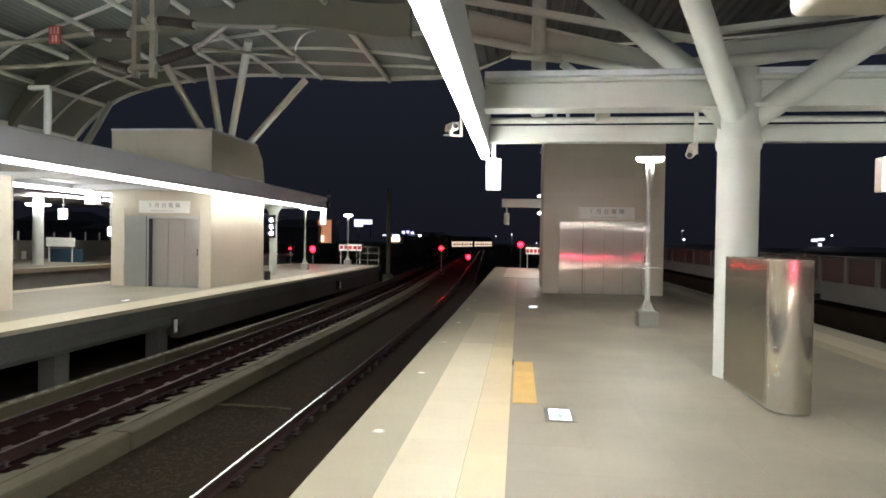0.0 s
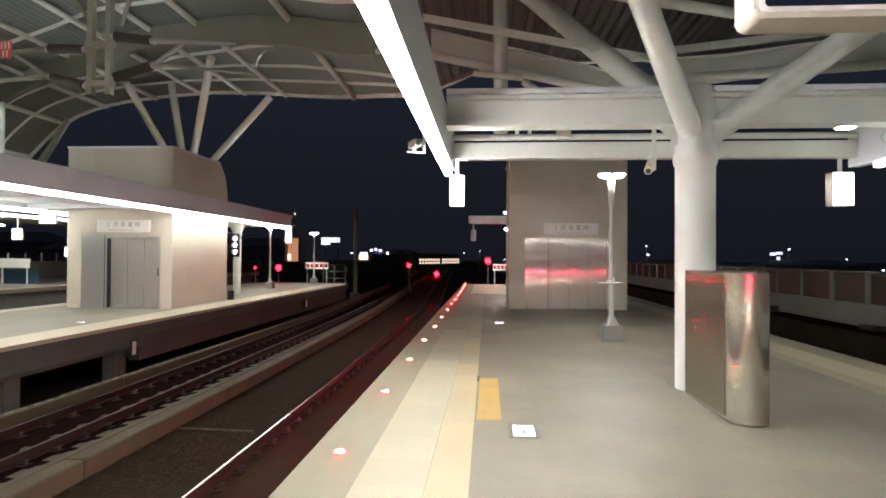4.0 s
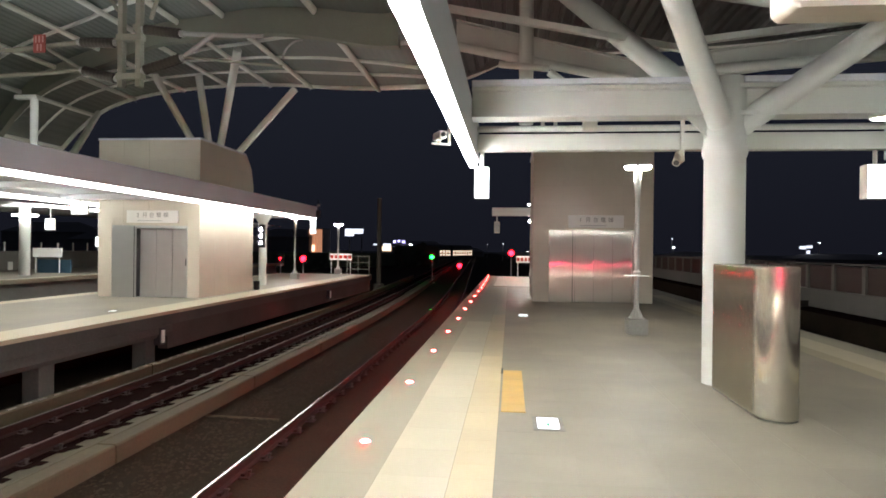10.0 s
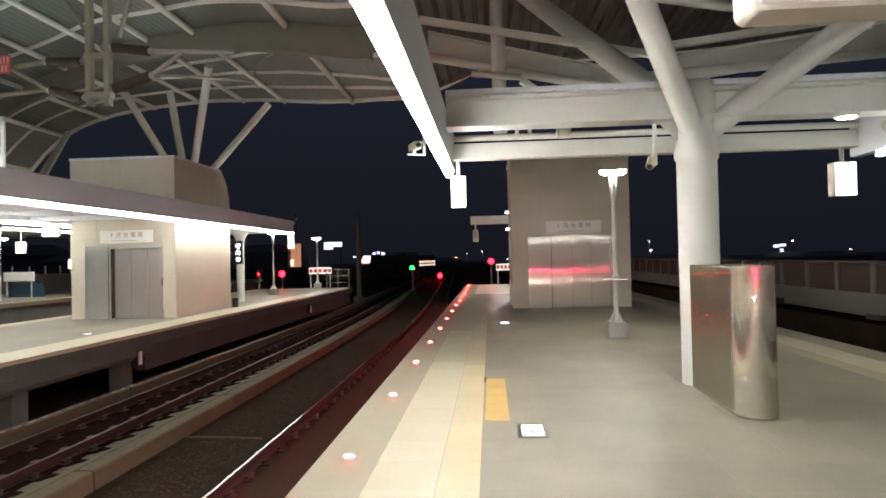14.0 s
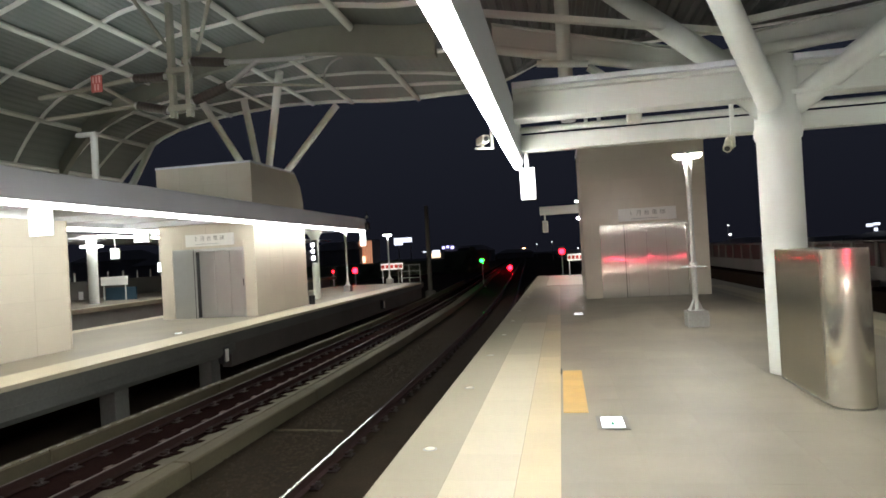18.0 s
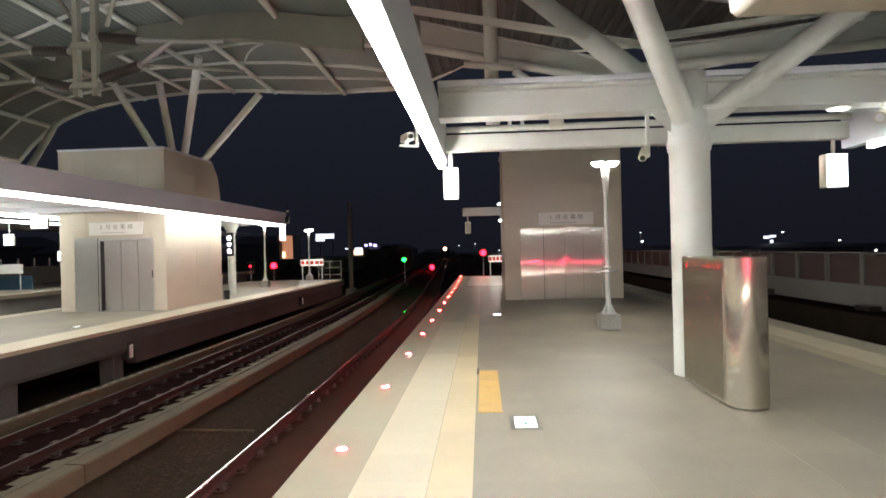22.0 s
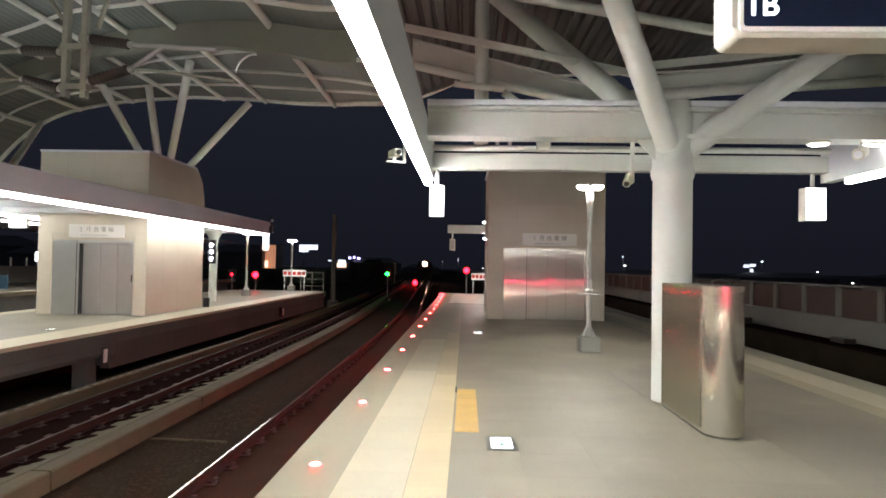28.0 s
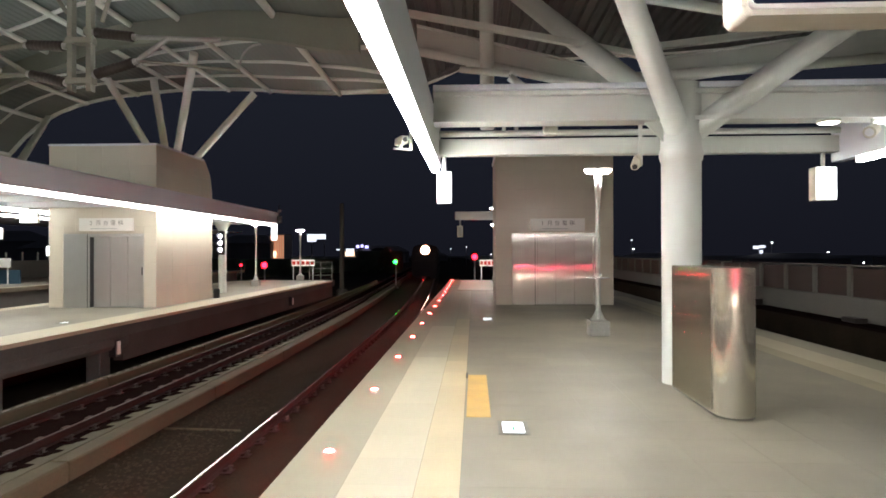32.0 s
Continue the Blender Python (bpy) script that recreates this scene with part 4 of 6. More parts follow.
def build_lamp_post(x, y, h=3.25, joined=""):
    th = thing("platform_lamp", x, y, 0, "slim white platform lamp post on a concrete block base", "lamp post", "platform lamps")
    bm = B()
    box(bm, -0.19, 0.19, -0.19, 0.19, 0.0, 0.3, 0.02)
    part("base_block", bm, M_CONCRETE, th)
    bm = B()
    box(bm, -0.13, 0.13, -0.13, 0.13, 0.3, 0.32)
    for a in range(4):
        m = Matrix.Rotation(a * math.pi / 2 + 0.785, 4, "Z")
        v = [bm.verts.new(m @ Vector(c)) for c in ((0.04, -0.008, 0.32), (0.15, -0.008, 0.32), (0.045, -0.008, 0.52), (0.04, 0.008, 0.32), (0.15, 0.008, 0.32), (0.045, 0.008, 0.52))]
        for f in ((0, 1, 2), (5, 4, 3), (0, 3, 4, 1), (1, 4, 5, 2), (2, 5, 3, 0)):
            bm.faces.new([v[q] for q in f])
    part("foot_plate", bm, M_STEEL, th)
    bm = B()
    lathe(bm, 0, 0, [(0.05, 0.32), (0.05, 1.15), (0.07, 1.16), (0.07, 1.2), (0.045, 1.21), (0.042, h - 0.62), (0.05, h - 0.6), (0.056, h - 0.4), (0.066, h - 0.38), (0.07, h - 0.16), (0.05, h - 0.08), (0.022, h - 0.06), (0.022, h + 0.02)], 20)
    part("pole", bm, M_STEEL, th, smooth=True)
    bm = B()
    tube(bm, (-0.2, 0, h + 0.012), (0.2, 0, h + 0.012), 0.014, seg=10)
    part("bracket", bm, M_STEEL, th, smooth=True)
    for s in (-1, 1):
        bm = B()
        lathe(bm, s * 0.14, 0, [(0.1, h - 0.04), (0.12, h - 0.04), (0.118, h - 0.018), (0.09, h - 0.004), (0.01, h)], 20)
        head = part("lamp_head", bm, M_STEEL, th, smooth=True)
        bm = B()
        lathe(bm, s * 0.14, 0, [(0.01, h - 0.108), (0.06, h - 0.1), (0.098, h - 0.074), (0.112, h - 0.041), (0.09, h - 0.041)], 20)
        part("lens", bm, G_LAMP, head, "glowing white lens", smooth=True)
    return th


def build_hanging_sign(x, y, top, bottom, w, deep, ceiling):
    th = thing("hanging_sign", x, y, bottom, "hanging light box with a blank glowing white face", "sign", "hanging light boxes")
    h = top - bottom
    bm = B()
    box(bm, -w / 2, w / 2, -deep / 2 + 0.012, deep / 2, 0, h, 0.006)
    part("case", bm, M_CASE, th)
    bm = B()
    box(bm, -w / 2 + 0.008, w / 2 - 0.008, -deep / 2, -deep / 2 + 0.014, 0.008, h - 0.008)
    part("face", bm, G_BOX, th, "glowing white face")
    bm = B()
    tube(bm, (0, 0, h), (0, 0, ceiling - bottom), 0.028, seg=12)
    part("rod", bm, M_STEEL, th)
    return th


def build_cctv(x, y, z, hang, aim):
    th = thing("security_camera", x, y, z, "small white security camera on a bracket", "security camera", "security cameras", turn=aim)
    bm = B()
    box(bm, -0.05, 0.05, -0.18, 0.12, -0.045, 0.055, 0.015)
    part("housing", bm, M_CASE, th)
    bm = B()
    tube(bm, (0, -0.19, 0.0), (0, -0.178, 0.0), 0.036, seg=16)
    part("lens", bm, M_BLACK, th)
    bm = B()
    box(bm, -0.02, 0.02, -0.02, 0.02, -0.09, -0.045)
    box(bm, -0.1, 0.16, -0.025, 0.025, -0.11, -0.09, 0.004)
    box(bm, 0.13, 0.16, -0.02, 0.02, -0.09, hang, 0.004)
    box(bm, 0.13, 0.42, -0.02, 0.02, hang - 0.06, hang - 0.02, 0.004)
    part("bracket", bm, M_STEEL, th)
    return th


def build_display():
    th = thing("display_board", 1.13, 2.73, 2.6, "large hanging display board with a dark screen and cream rim", "display board")
    W, H, D = 2.6, 0.58, 0.2
    def rounded(x0, x1, z0, z1, r, n=8):
        out = []
        for cx, cz, start in ((x1 - r, z1 - r, 0), (x0 + r, z1 - r, 90), (x0 + r, z0 + r, 180), (x1 - r, z0 + r, 270)):
            out += [(cx + r * math.cos(math.radians(start + 90 * i / n)), cz + r * math.sin(math.radians(start + 90 * i / n))) for i in range(n + 1)]
        return out

    def slab_front(outline, y0, y1, bevel):
        bm = B()
        extrude(bm, outline, -y1, -y0, bevel)
        bmesh.ops.transform(bm, matrix=Matrix.Rotation(math.pi / 2, 4, "X"), verts=bm.verts[:])
        return bm
    part("case", slab_front(rounded(0, W, 0, H, 0.045), 0.0, D, 0.02), M_CASE, th, smooth=True)
    part("screen_frame", slab_front(rounded(0.024, W - 0.024, 0.024, H - 0.024, 0.03), -0.012, 0.004, 0.004), M_PLATE, th, "cream lip round the screen", smooth=True)
    part("screen", slab_front(rounded(0.043, W - 0.043, 0.043, H - 0.043, 0.018), -0.016, -0.01, 0.0), M_SCREEN, th, "dark screen")
    ob = new("lettering", letters("1B", 0.13, G_TEXT, 0.0018))
    ob.matrix_basis = pose(0.118, -0.018, 0.128, 90)
    ob.parent = th
    for x in (0.5, 2.1):
        bm = B()
        tube(bm, (x, 0.12, H), (x, 0.12, 3.2 - 2.6), 0.025, seg=10)
        box(bm, x - 0.03, x + 0.03, 0.1, 0.36, 3.19 - 2.6, 3.2 - 2.6)
        part("hanger", bm, M_STEEL, th)
    return th


def build_floor_light(x, y, w=0.28, d=0.46):
    th = thing("floor_exit_light", x, y, 0.0, "recessed lit floor panel with a green arrow and dark rim", "floor light", "floor exit lights")
    bm = B()
    box(bm, -w / 2, w / 2, -d / 2, d / 2, 0.001, 0.006, 0.002)
    part("rim", bm, M_INOXDARK, th)
    bm = B()
    box(bm, -w / 2 + 0.045, w / 2 - 0.045, -d / 2 + 0.06, d / 2 - 0.06, 0.0065, 0.009)
    part("diffuser", bm, G_FLOOR, th, "glowing white panel")
    bm = B()
    box(bm, -0.012, 0.012, -0.1, 0.04, 0.0095, 0.011)
    v = [bm.verts.new(c) for c in ((-0.05, -0.05, 0.0105), (0.0, -0.13, 0.0105), (0.05, -0.05, 0.0105), (-0.05, -0.05, 0.0112), (0.0, -0.13, 0.0112), (0.05, -0.05, 0.0112))]
    for f in ((0, 1, 2), (5, 4, 3), (0, 3, 4, 1), (1, 4, 5, 2), (2, 5, 3, 0)):
        bm.faces.new([v[q] for q in f])
    part("arrow", bm, M_GREENINK, th, "green arrow")
    return th


EDGE_LAMPS, EDGE_SIDES = [], []


def build_edge_lamps():
    """Warning lamps in the platform edge; each turns on its axle between a lit and an unlit face."""
    first = None
    for i in range(-4, 15):
        y = 5.12 + 2.335 * i
        if first is None:
            th = thing("edge_warning_lamp", -1.165, y, 0.0, "round red flashing lamp set in the platform edge", "warning lamp", "platform edge lamps")
            bm = B()
            for k in range(24):
                a0, a1 = 2 * math.pi * k / 24, 2 * math.pi * (k + 1) / 24
                v = [bm.verts.new((r * math.cos(a), r * math.sin(a), z)) for a in (a0, a1) for r, z in ((0.0404, 0.003), (0.054, 0.003), (0.06, 0.0))]
                bm.faces.new((v[0], v[1], v[4], v[3]))
                bm.faces.new((v[1], v[2], v[5], v[4]))
            bmesh.ops.remove_doubles(bm, verts=bm.verts[:], dist=1e-5)
            part("ring", bm, M_GALV, th, "steel ring")
            drum = B()
            lathe(drum, 0, 0, [(0.036, -0.0045), (0.04, -0.002), (0.04, 0.0), (0.04, 0.002)], 20)
            lit = B()
            lathe(lit, 0, 0, [(0.04, 0.002), (0.038, 0.007), (0.03, 0.011), (0.012, 0.013)], 20)
            rot = part("lens_disc", drum, M_LENSOFF, th, "pale unlit lens back", smooth=True)
            part("lit_lens", lit, G_EDGE, rot, "glowing red lens", smooth=True)
            rot.location = (0, 0, 0.004)
            # Unseen lens under the edge, added to redden the track bed.
            bar = B()
            box(bar, -0.016, 0.016, -0.12, 0.12, -0.006, 0.006, 0.002)
            side = part("under_bar", bar, M_LENSOFF, th, "unlit back of the lamp under the edge")
            side.location = (-0.238, 0, -0.062)
            bar = B()
            box(bar, -0.015, 0.015, -0.11, 0.11, 0.0065, 0.012, 0.001)
            part("under_lens", bar, G_SIDE, side, "glowing red lens facing the track bed")
            hood = B()
            box(hood, -0.26, -0.217, -0.13, 0.13, -0.045, -0.034)
            box(hood, -0.26, -0.256, -0.13, 0.13, -0.068, -0.045)
            box(hood, -0.22, -0.217, -0.13, 0.13, -0.068, -0.045)
            box(hood, -0.256, -0.22, -0.13, -0.122, -0.068, -0.045)
            box(hood, -0.256, -0.22, 0.122, 0.13, -0.068, -0.045)
            part("under_hood", hood, M_BLACK, th, "black hood under the platform edge")
            first = th
        else:
            th = copy_thing(first, pose(-1.165 - (0.0 if y < 26 else 0.0009 * (y - 26) ** 2), y, 0))
        EDGE_LAMPS.append([c for c in th.children if c.name.startswith("lens_disc")][0])
        EDGE_SIDES.append([c for c in th.children if c.name.startswith("under_bar")][0])


def build_right_wall():
    w = thing("parapet_wall", 9.5, 0, 0, "concrete parapet with brown panels between pale posts", "wall", kind="structure")
    bm = B()
    box(bm, 0, 0.25, BACK, 120, -1.5, 0.47, 0.01)
    part("base_wall", bm, M_WALL, w)
    mesh = B()
    box(mesh, 0.04, 0.2, -0.09, 0.09, 0.47, 1.24, 0.01)
    mesh = finish(mesh, "post", M_WALL)
    plane_pieces(w, "post", mesh, [(0, 3.4 + 1.66 * i, 0) for i in range(-6, 50)])
    mesh = B()
    box(mesh, 0.1, 0.13, 0.085, 1.575, 0.475, 1.2, 0.004)
    mesh = finish(mesh, "infill_panel", M_PANEL)
    plane_pieces(w, "infill_panel", mesh, [(0, 3.4 + 1.66 * i, 0) for i in range(-6, 50)])
    bm = B()
    box(bm, 0.03, 0.21, -6.6, 86, 1.24, 1.29, 0.008)
    part("top_rail", bm, M_WALL, w)


def build_wall_trough():
    tr = thing("cable_trough", 9.2, 0, GROUND_Z, "dark cable trough with lids along the foot of the parapet", "cable trough", kind="structure")
    bm = B()
    box(bm, -0.3, 0.28, BACK, 90, 0.0, 1.34, 0.02)
    part("trough_wall", bm, M_BED, tr)
    lid = B()
    box(lid, -0.33, 0.27, 0.01, 0.99, 1.343, 1.4, 0.01)
    lid = finish(lid, "trough_lid", M_RUSTDIM)
    plane_pieces(tr, "trough_lid", lid, [(0, 4.0 + 1.0 * i, 0) for i in range(40)])
    rng = random.Random(8)
    for y in (15.9, 21.4):
        jb = thing("junction_box", 9.22, y, -0.1, "small dark steel junction box on the cable trough", "junction box", "trackside boxes")
        bm = B()
        box(bm, -0.14, 0.14, -0.3, 0.3, 0, rng.uniform(0.1, 0.2), 0.015)
        part("case", bm, M_INSUL, jb)


def build_signal(x, y, z, base, lens, r, label, hood=True):
    th = thing("signal", x, y, base, label, "railway signal", "railway signals")
    bm = B()
    tube(bm, (0, 0, 0), (0, 0, z - base - 0.2), 0.05, seg=12)
    box(bm, -0.2, 0.2, -0.2, 0.2, 0, 0.08, 0.01)
    part("post", bm, M_GALV, th)
    bm = B()
    box(bm, -0.24, 0.24, -0.02, 0.14, z - base - 0.35, z - base + 0.35, 0.03)
    part("head", bm, M_BLACK, th)
    if hood:
        bm = B()
        tube(bm, (0, -0.16, z - base), (0, -0.02, z - base), r * 1.2, seg=20, cap=False)
        part("hood", bm, M_BLACK, th)
    if lens:
        bm = B()
        tube(bm, (0, -0.05, z - base), (0, -0.02, z - base), r, seg=20)
        part("lens", bm, lens, th, "glowing lens", smooth=True)
    return th


build_ground()
build_plinths()
build_track(TRACKS[0], False, 1)
build_track(TRACKS[1], True, 2)
for s in (-1, 1):
    rail_object(TRACKS[2] + s * 0.5335, "rails of the tracks")
    rail_object(TRACKS[3] + s * 0.5335, "rails of the tracks")
PLATFORM_1 = build_platform_1()
PLATFORM_2 = build_platform_2()
build_platform_3()
build_roof()
build_tree_column(COLUMN_X, COLUMN_Y)
build_tree_column(COLUMN_X, -9.0)
build_far_tree(-11.65, 24.0)
build_canopy_1()
build_canopy_2()
# Added fill lights for the roof and the top of the far lift tower.
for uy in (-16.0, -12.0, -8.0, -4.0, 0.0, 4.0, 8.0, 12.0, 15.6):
    build_roof_fill(-10.3, uy)
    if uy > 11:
        build_roof_fill(-12.3, uy)
build_roof_fill(-9.25, 24.0)
build_lift(0.69, 4.29, 19.75, 23.2, 4.75, (1.9, 3.79), 1.18, 3, "beige panel clad lift tower with closed steel doors", "1", M_INOX, 0.09)
build_lift(-12.66, -9.38, 18.4, 22.42, 4.82, (-11.48, -9.76), -12.22, 4, "beige panel clad lift tower under the opposite canopy", "2", M_INOXPALE, 0.2)
TOWER_2 = bpy.data.objects["lift_tower.001"]
for ob in list(TOWER_2.children):
    if ob.name.split(".")[0] in ("panel", "core_wall", "coping"):
        if max(v.co.y for v in ob.data.vertices) + ob.location.y > 3.2 and max(v.co.z for v in ob.data.vertices) + ob.location.z > 4.1:
            cut = bmesh.new()
            cut.from_mesh(ob.data)
            for point, normal in (((0, 3.3, 4.86), (0, 0.48, 0.88)), ((0, 3.62, 4.62), (0, 0.72, 0.69)), ((0, 3.88, 4.26), (0, 0.96, 0.28))):
                bmesh.ops.bisect_plane(cut, geom=cut.verts[:] + cut.edges[:] + cut.faces[:], plane_co=Vector(point) - ob.location, plane_no=normal, clear_outer=True)
                bmesh.ops.holes_fill(cut, edges=[e for e in cut.edges if e.is_boundary])
            ob.data = ob.data.copy()
            cut.to_mesh(ob.data)
            cut.free()
build_stair_block()
build_steel_cabinet()
near_post = build_lamp_post(2.42, 12.5)
bm = B()
lathe(bm, 0, 0, [(0.05, 1.1), (0.23, 1.105), (0.235, 1.112), (0.23, 1.12), (0.05, 1.125)], 24)
part("collar_tray", bm, M_GALV, near_post, "thin round steel tray", smooth=True)
build_lamp_post(-10.6, 30.5, 3.1)
build_lamp_post(-10.2, 37.0, 3.0)
build_lamp_post(1.22, 35.0, 3.2)
# Unseen lamp behind the lift tower, added to light the far paving.
build_lamp_post(1.34, 28.4)
build_hanging_sign(-0.42, 9.3, 2.79, 2.33, 0.215, 0.12, 3.02)
build_hanging_sign(4.97, 9.3, 2.81, 2.34, 0.29, 0.2, 3.02)
build_cctv(-0.98, 8.6, 3.12, 0.3, 25)
cc = thing("security_camera", 2.1, 8.1, 2.7, "small white bullet camera on a drop rod", "security camera", "security cameras")
bm = B()
box(bm, -0.022, 0.022, -0.022, 0.022, 0.0, 0.512, 0.004)
part("drop_rod", bm, M_STEEL, cc)
bm = B()
box(bm, -0.06, 0.0, -0.05, 0.02, -0.02, 0.14, 0.015)
tube(bm, (-0.03, 0.05, 0.1), (-0.1, -0.12, -0.03), 0.045, 0.05, 16)
part("housing", bm, M_CASE, cc, smooth=True)
bm = B()
tube(bm, (-0.1, -0.12, -0.03), (-0.1035, -0.1285, -0.0365), 0.034, seg=16)
part("lens", bm, M_BLACK, cc)
build_display()
build_floor_light(0.365, 5.88)
build_floor_light(0.33, 15.45)
build_floor_light(0.38, -3.7)
build_floor_light(-9.5, 14.35, 0.2, 0.3)
build_edge_lamps()
slot = thing("floor_marker", -0.085, 8.35, 0.0, "thin dark metal floor marker beside the yellow band", "floor marker")
bm = B()
box(bm, -0.012, 0.012, -0.16, 0.16, 0.0015, 0.012, 0.003)
part("bar", bm, M_BLACK, slot)
bin_ = thing("litter_bin", -9.28, 22.56, 0, "small dark litter bin at the corner of the lift tower", "bin")
bm = B()
lathe(bm, 0, 0, [(0.1, 0), (0.11, 0.02), (0.115, 0.3), (0.12, 0.31), (0.1, 0.33)], 20)
part("body", bm, M_BLACK, bin_, smooth=True)
build_right_wall()
build_wall_trough()


# ---- overhead line equipment hung between the tracks ----
def build_insulator(parent, a, b):
    a, b = Vector(a), Vector(b)
    way = (b - a).normalized()
    n = (b - a).length
    ins = B()
    prof = [(0.03, 0.02)]
    k = 9
    for i in range(k):
        c = n * (0.08 + 0.84 * i / (k - 1))
        prof += [(0.065, c - 0.02), (0.068, c - 0.006), (0.068, c + 0.012), (0.065, c + 0.02)]
    prof.append((0.03, n - 0.02))
    lathe(ins, 0, 0, prof, 14)
    turn = way.to_track_quat("Z", "Y").to_matrix().to_4x4()
    bmesh.ops.transform(ins, matrix=Matrix.Translation(a) @ turn, verts=ins.verts[:])
    body = part("insulator", ins, M_INSUL, parent, "dark brown ribbed insulator", smooth=True)
    for end in (a, b):
        cap = B()
        tube(cap, end - way * 0.035, end + way * 0.035, 0.045, seg=12)
        part("end_fitting", cap, M_GALV, body, smooth=True)


def build_overhead_post():
    x, y = -5.13, 8.0
    th = thing("catenary_drop_post", x, y, 3.7, "grey drop post from the roof with brown insulators on its brackets", "overhead line post")
    top = roof_z(x) + 0.1 - 3.7
    for s in (-1, 1):
        bm = B()
        box(bm, 0.06 + s * 0.125 - 0.035, 0.06 + s * 0.125 + 0.035, -0.05, 0.05, 0.0, top, 0.006)
        part("channel_post", bm, M_POST, th)
    for z in (0.1, 0.62):
        bm = B()
        box(bm, -0.12, 0.24, -0.06, 0.06, z, z + 0.08, 0.006)
        part("batten", bm, M_POST, th)
    bm = B()
    box(bm, -0.14, 0.82, -0.08, 0.08, 1.62, 1.74, 0.01)
    part("cross_arm", bm, M_GALV, th)
    for a, b in (((-0.12, 0, 1.02), (-0.68, -0.05, 1.88)), ((0.34, 0, 0.9), (0.6, -0.05, 1.62)), ((-0.72, 0.0, 1.86), (-0.2, 0.0, 1.92))):
        bm = B()
        tube(bm, a, b, 0.028, seg=8)
        part("stay", bm, M_POST, th, smooth=True)
    bm = B()
    box(bm, -0.38, 0.62, -0.16, 0.16, 1.86, 1.93, 0.01)
    box(bm, -0.3, 0.1, -0.1, 0.1, 1.935, 2.1, 0.02)
    part("head_plate", bm, M_PURLIN, th)
    for a, b, r in (((0.5, 0, 1.96), (1.5, 0, top - 0.2), 0.075), ((-0.3, 0, 1.96), (-1.2, 0, top + 0.3), 0.06)):
        bm = B()
        tube(bm, a, b, r, seg=12)
        part("head_brace", bm, M_PURLIN, th, smooth=True)
    build_insulator(th, (0.24, 0, 0.77), (0.77, 0, 0.7))
    build_insulator(th, (0.24, 0, 0.22), (0.78, 0, 0.38))
    build_insulator(th, (-0.16, 0, 0.6), (-0.66, 0, 0.62))
    build_insulator(th, (-0.14, 0, 0.12), (-0.62, 0, 0.24))
    # cantilever tubes over each track
    for name, pts, r, m in (("top_tube", ((0.8, 0, 0.7), (1.3, 0, 0.67), (1.9, 0, 0.64)), 0.03, M_GALV), ("strut_tube", ((0.82, 0, 0.4), (1.2, 0, 0.67)), 0.034, M_GALV),
                            ("registration_tube", ((0.82, 0, 0.39), (1.3, 0, 0.34), (2.15, 0, 0.24)), 0.02, M_POST),
                            ("top_tube", ((-0.7, 0, 0.62), (-1.3, 0, 0.56), (-2.2, 0, 0.5)), 0.035, M_POST), ("strut_tube", ((-0.66, 0, 0.25), (-1.15, 0, 0.56)), 0.03, M_POST),
                            ("registration_tube", ((-0.66, 0, 0.25), (-1.4, 0, 0.2), (-2.1, 0, 0.18)), 0.03, M_POST)):
        bm = B()
        chain(bm, pts, r, 10)
        part(name, bm, m, th, smooth=True)
    # curved steady arm
    bm = B()
    chain(bm, [(2.42 - 0.26 * math.sin(a), 0, 0.32 + 0.26 * math.cos(a)) for a in [0.13 * i for i in range(0, 13)]], 0.014, 8)
    part("steady_arm", bm, M_GALV, th, smooth=True)
    for xx in (0.25, -0.17):
        bm = B()
        box(bm, min(xx, xx * 0.4), max(xx, xx * 0.4), -0.03, 0.03, 0.56 if xx < 0 else 0.74, 0.66 if xx < 0 else 0.84, 0.01)
        part("hinge", bm, M_POST, th)
    sg = thing("pole_number_plate", -6.33, 7.93, 4.17, "small red plate with pale characters on the bracket", "sign")
    bm = B()
    box(bm, -0.088, 0.088, -0.006, 0.006, 0, 0.245, 0.004)
    part("plate", bm, M_REDPLATE, sg)
    for row, n in ((0.135, 3), (0.025, 2)):
        for i in range(n):
            bm = B()
            c = -0.05 + 0.05 * i + (0.025 if n == 2 else 0)
            box(bm, c - 0.012, c + 0.012, -0.009, -0.006, row, row + 0.09)
            part("character_bar", bm, M_PALEPINK, sg)
    bm = B()
    box(bm, -0.03, 0.03, 0.006, 0.05, 0.02, 0.09)
    part("clip", bm, M_GALV, sg)


M_REDPLATE = surface("dull_red_plate", (0.42, 0.1, 0.085), 0.5, grain=30, vary=0.08, bump=0)
M_PALEPINK = surface("pale_pink_plate", (0.72, 0.42, 0.4), 0.5, grain=30, vary=0.05, bump=0)
build_overhead_post()


# ---- far parts of the platforms ----
def build_skirt_marker(y):
    th = thing("distance_marker", EDGE_2 - 0.005, y, -0.735, "small white upright marker plate on the platform side", "marker", "platform side markers")
    bm = B()
    box(bm, 0.0, 0.03, -0.06, 0.06, 0.0, 0.3, 0.004)
    part("plate", bm, M_PLATE, th)
    bm = B()
    box(bm, -0.16, 0.0, -0.11, 0.11, -0.05, 0.36)
    part("backing", bm, M_BLACK, th)


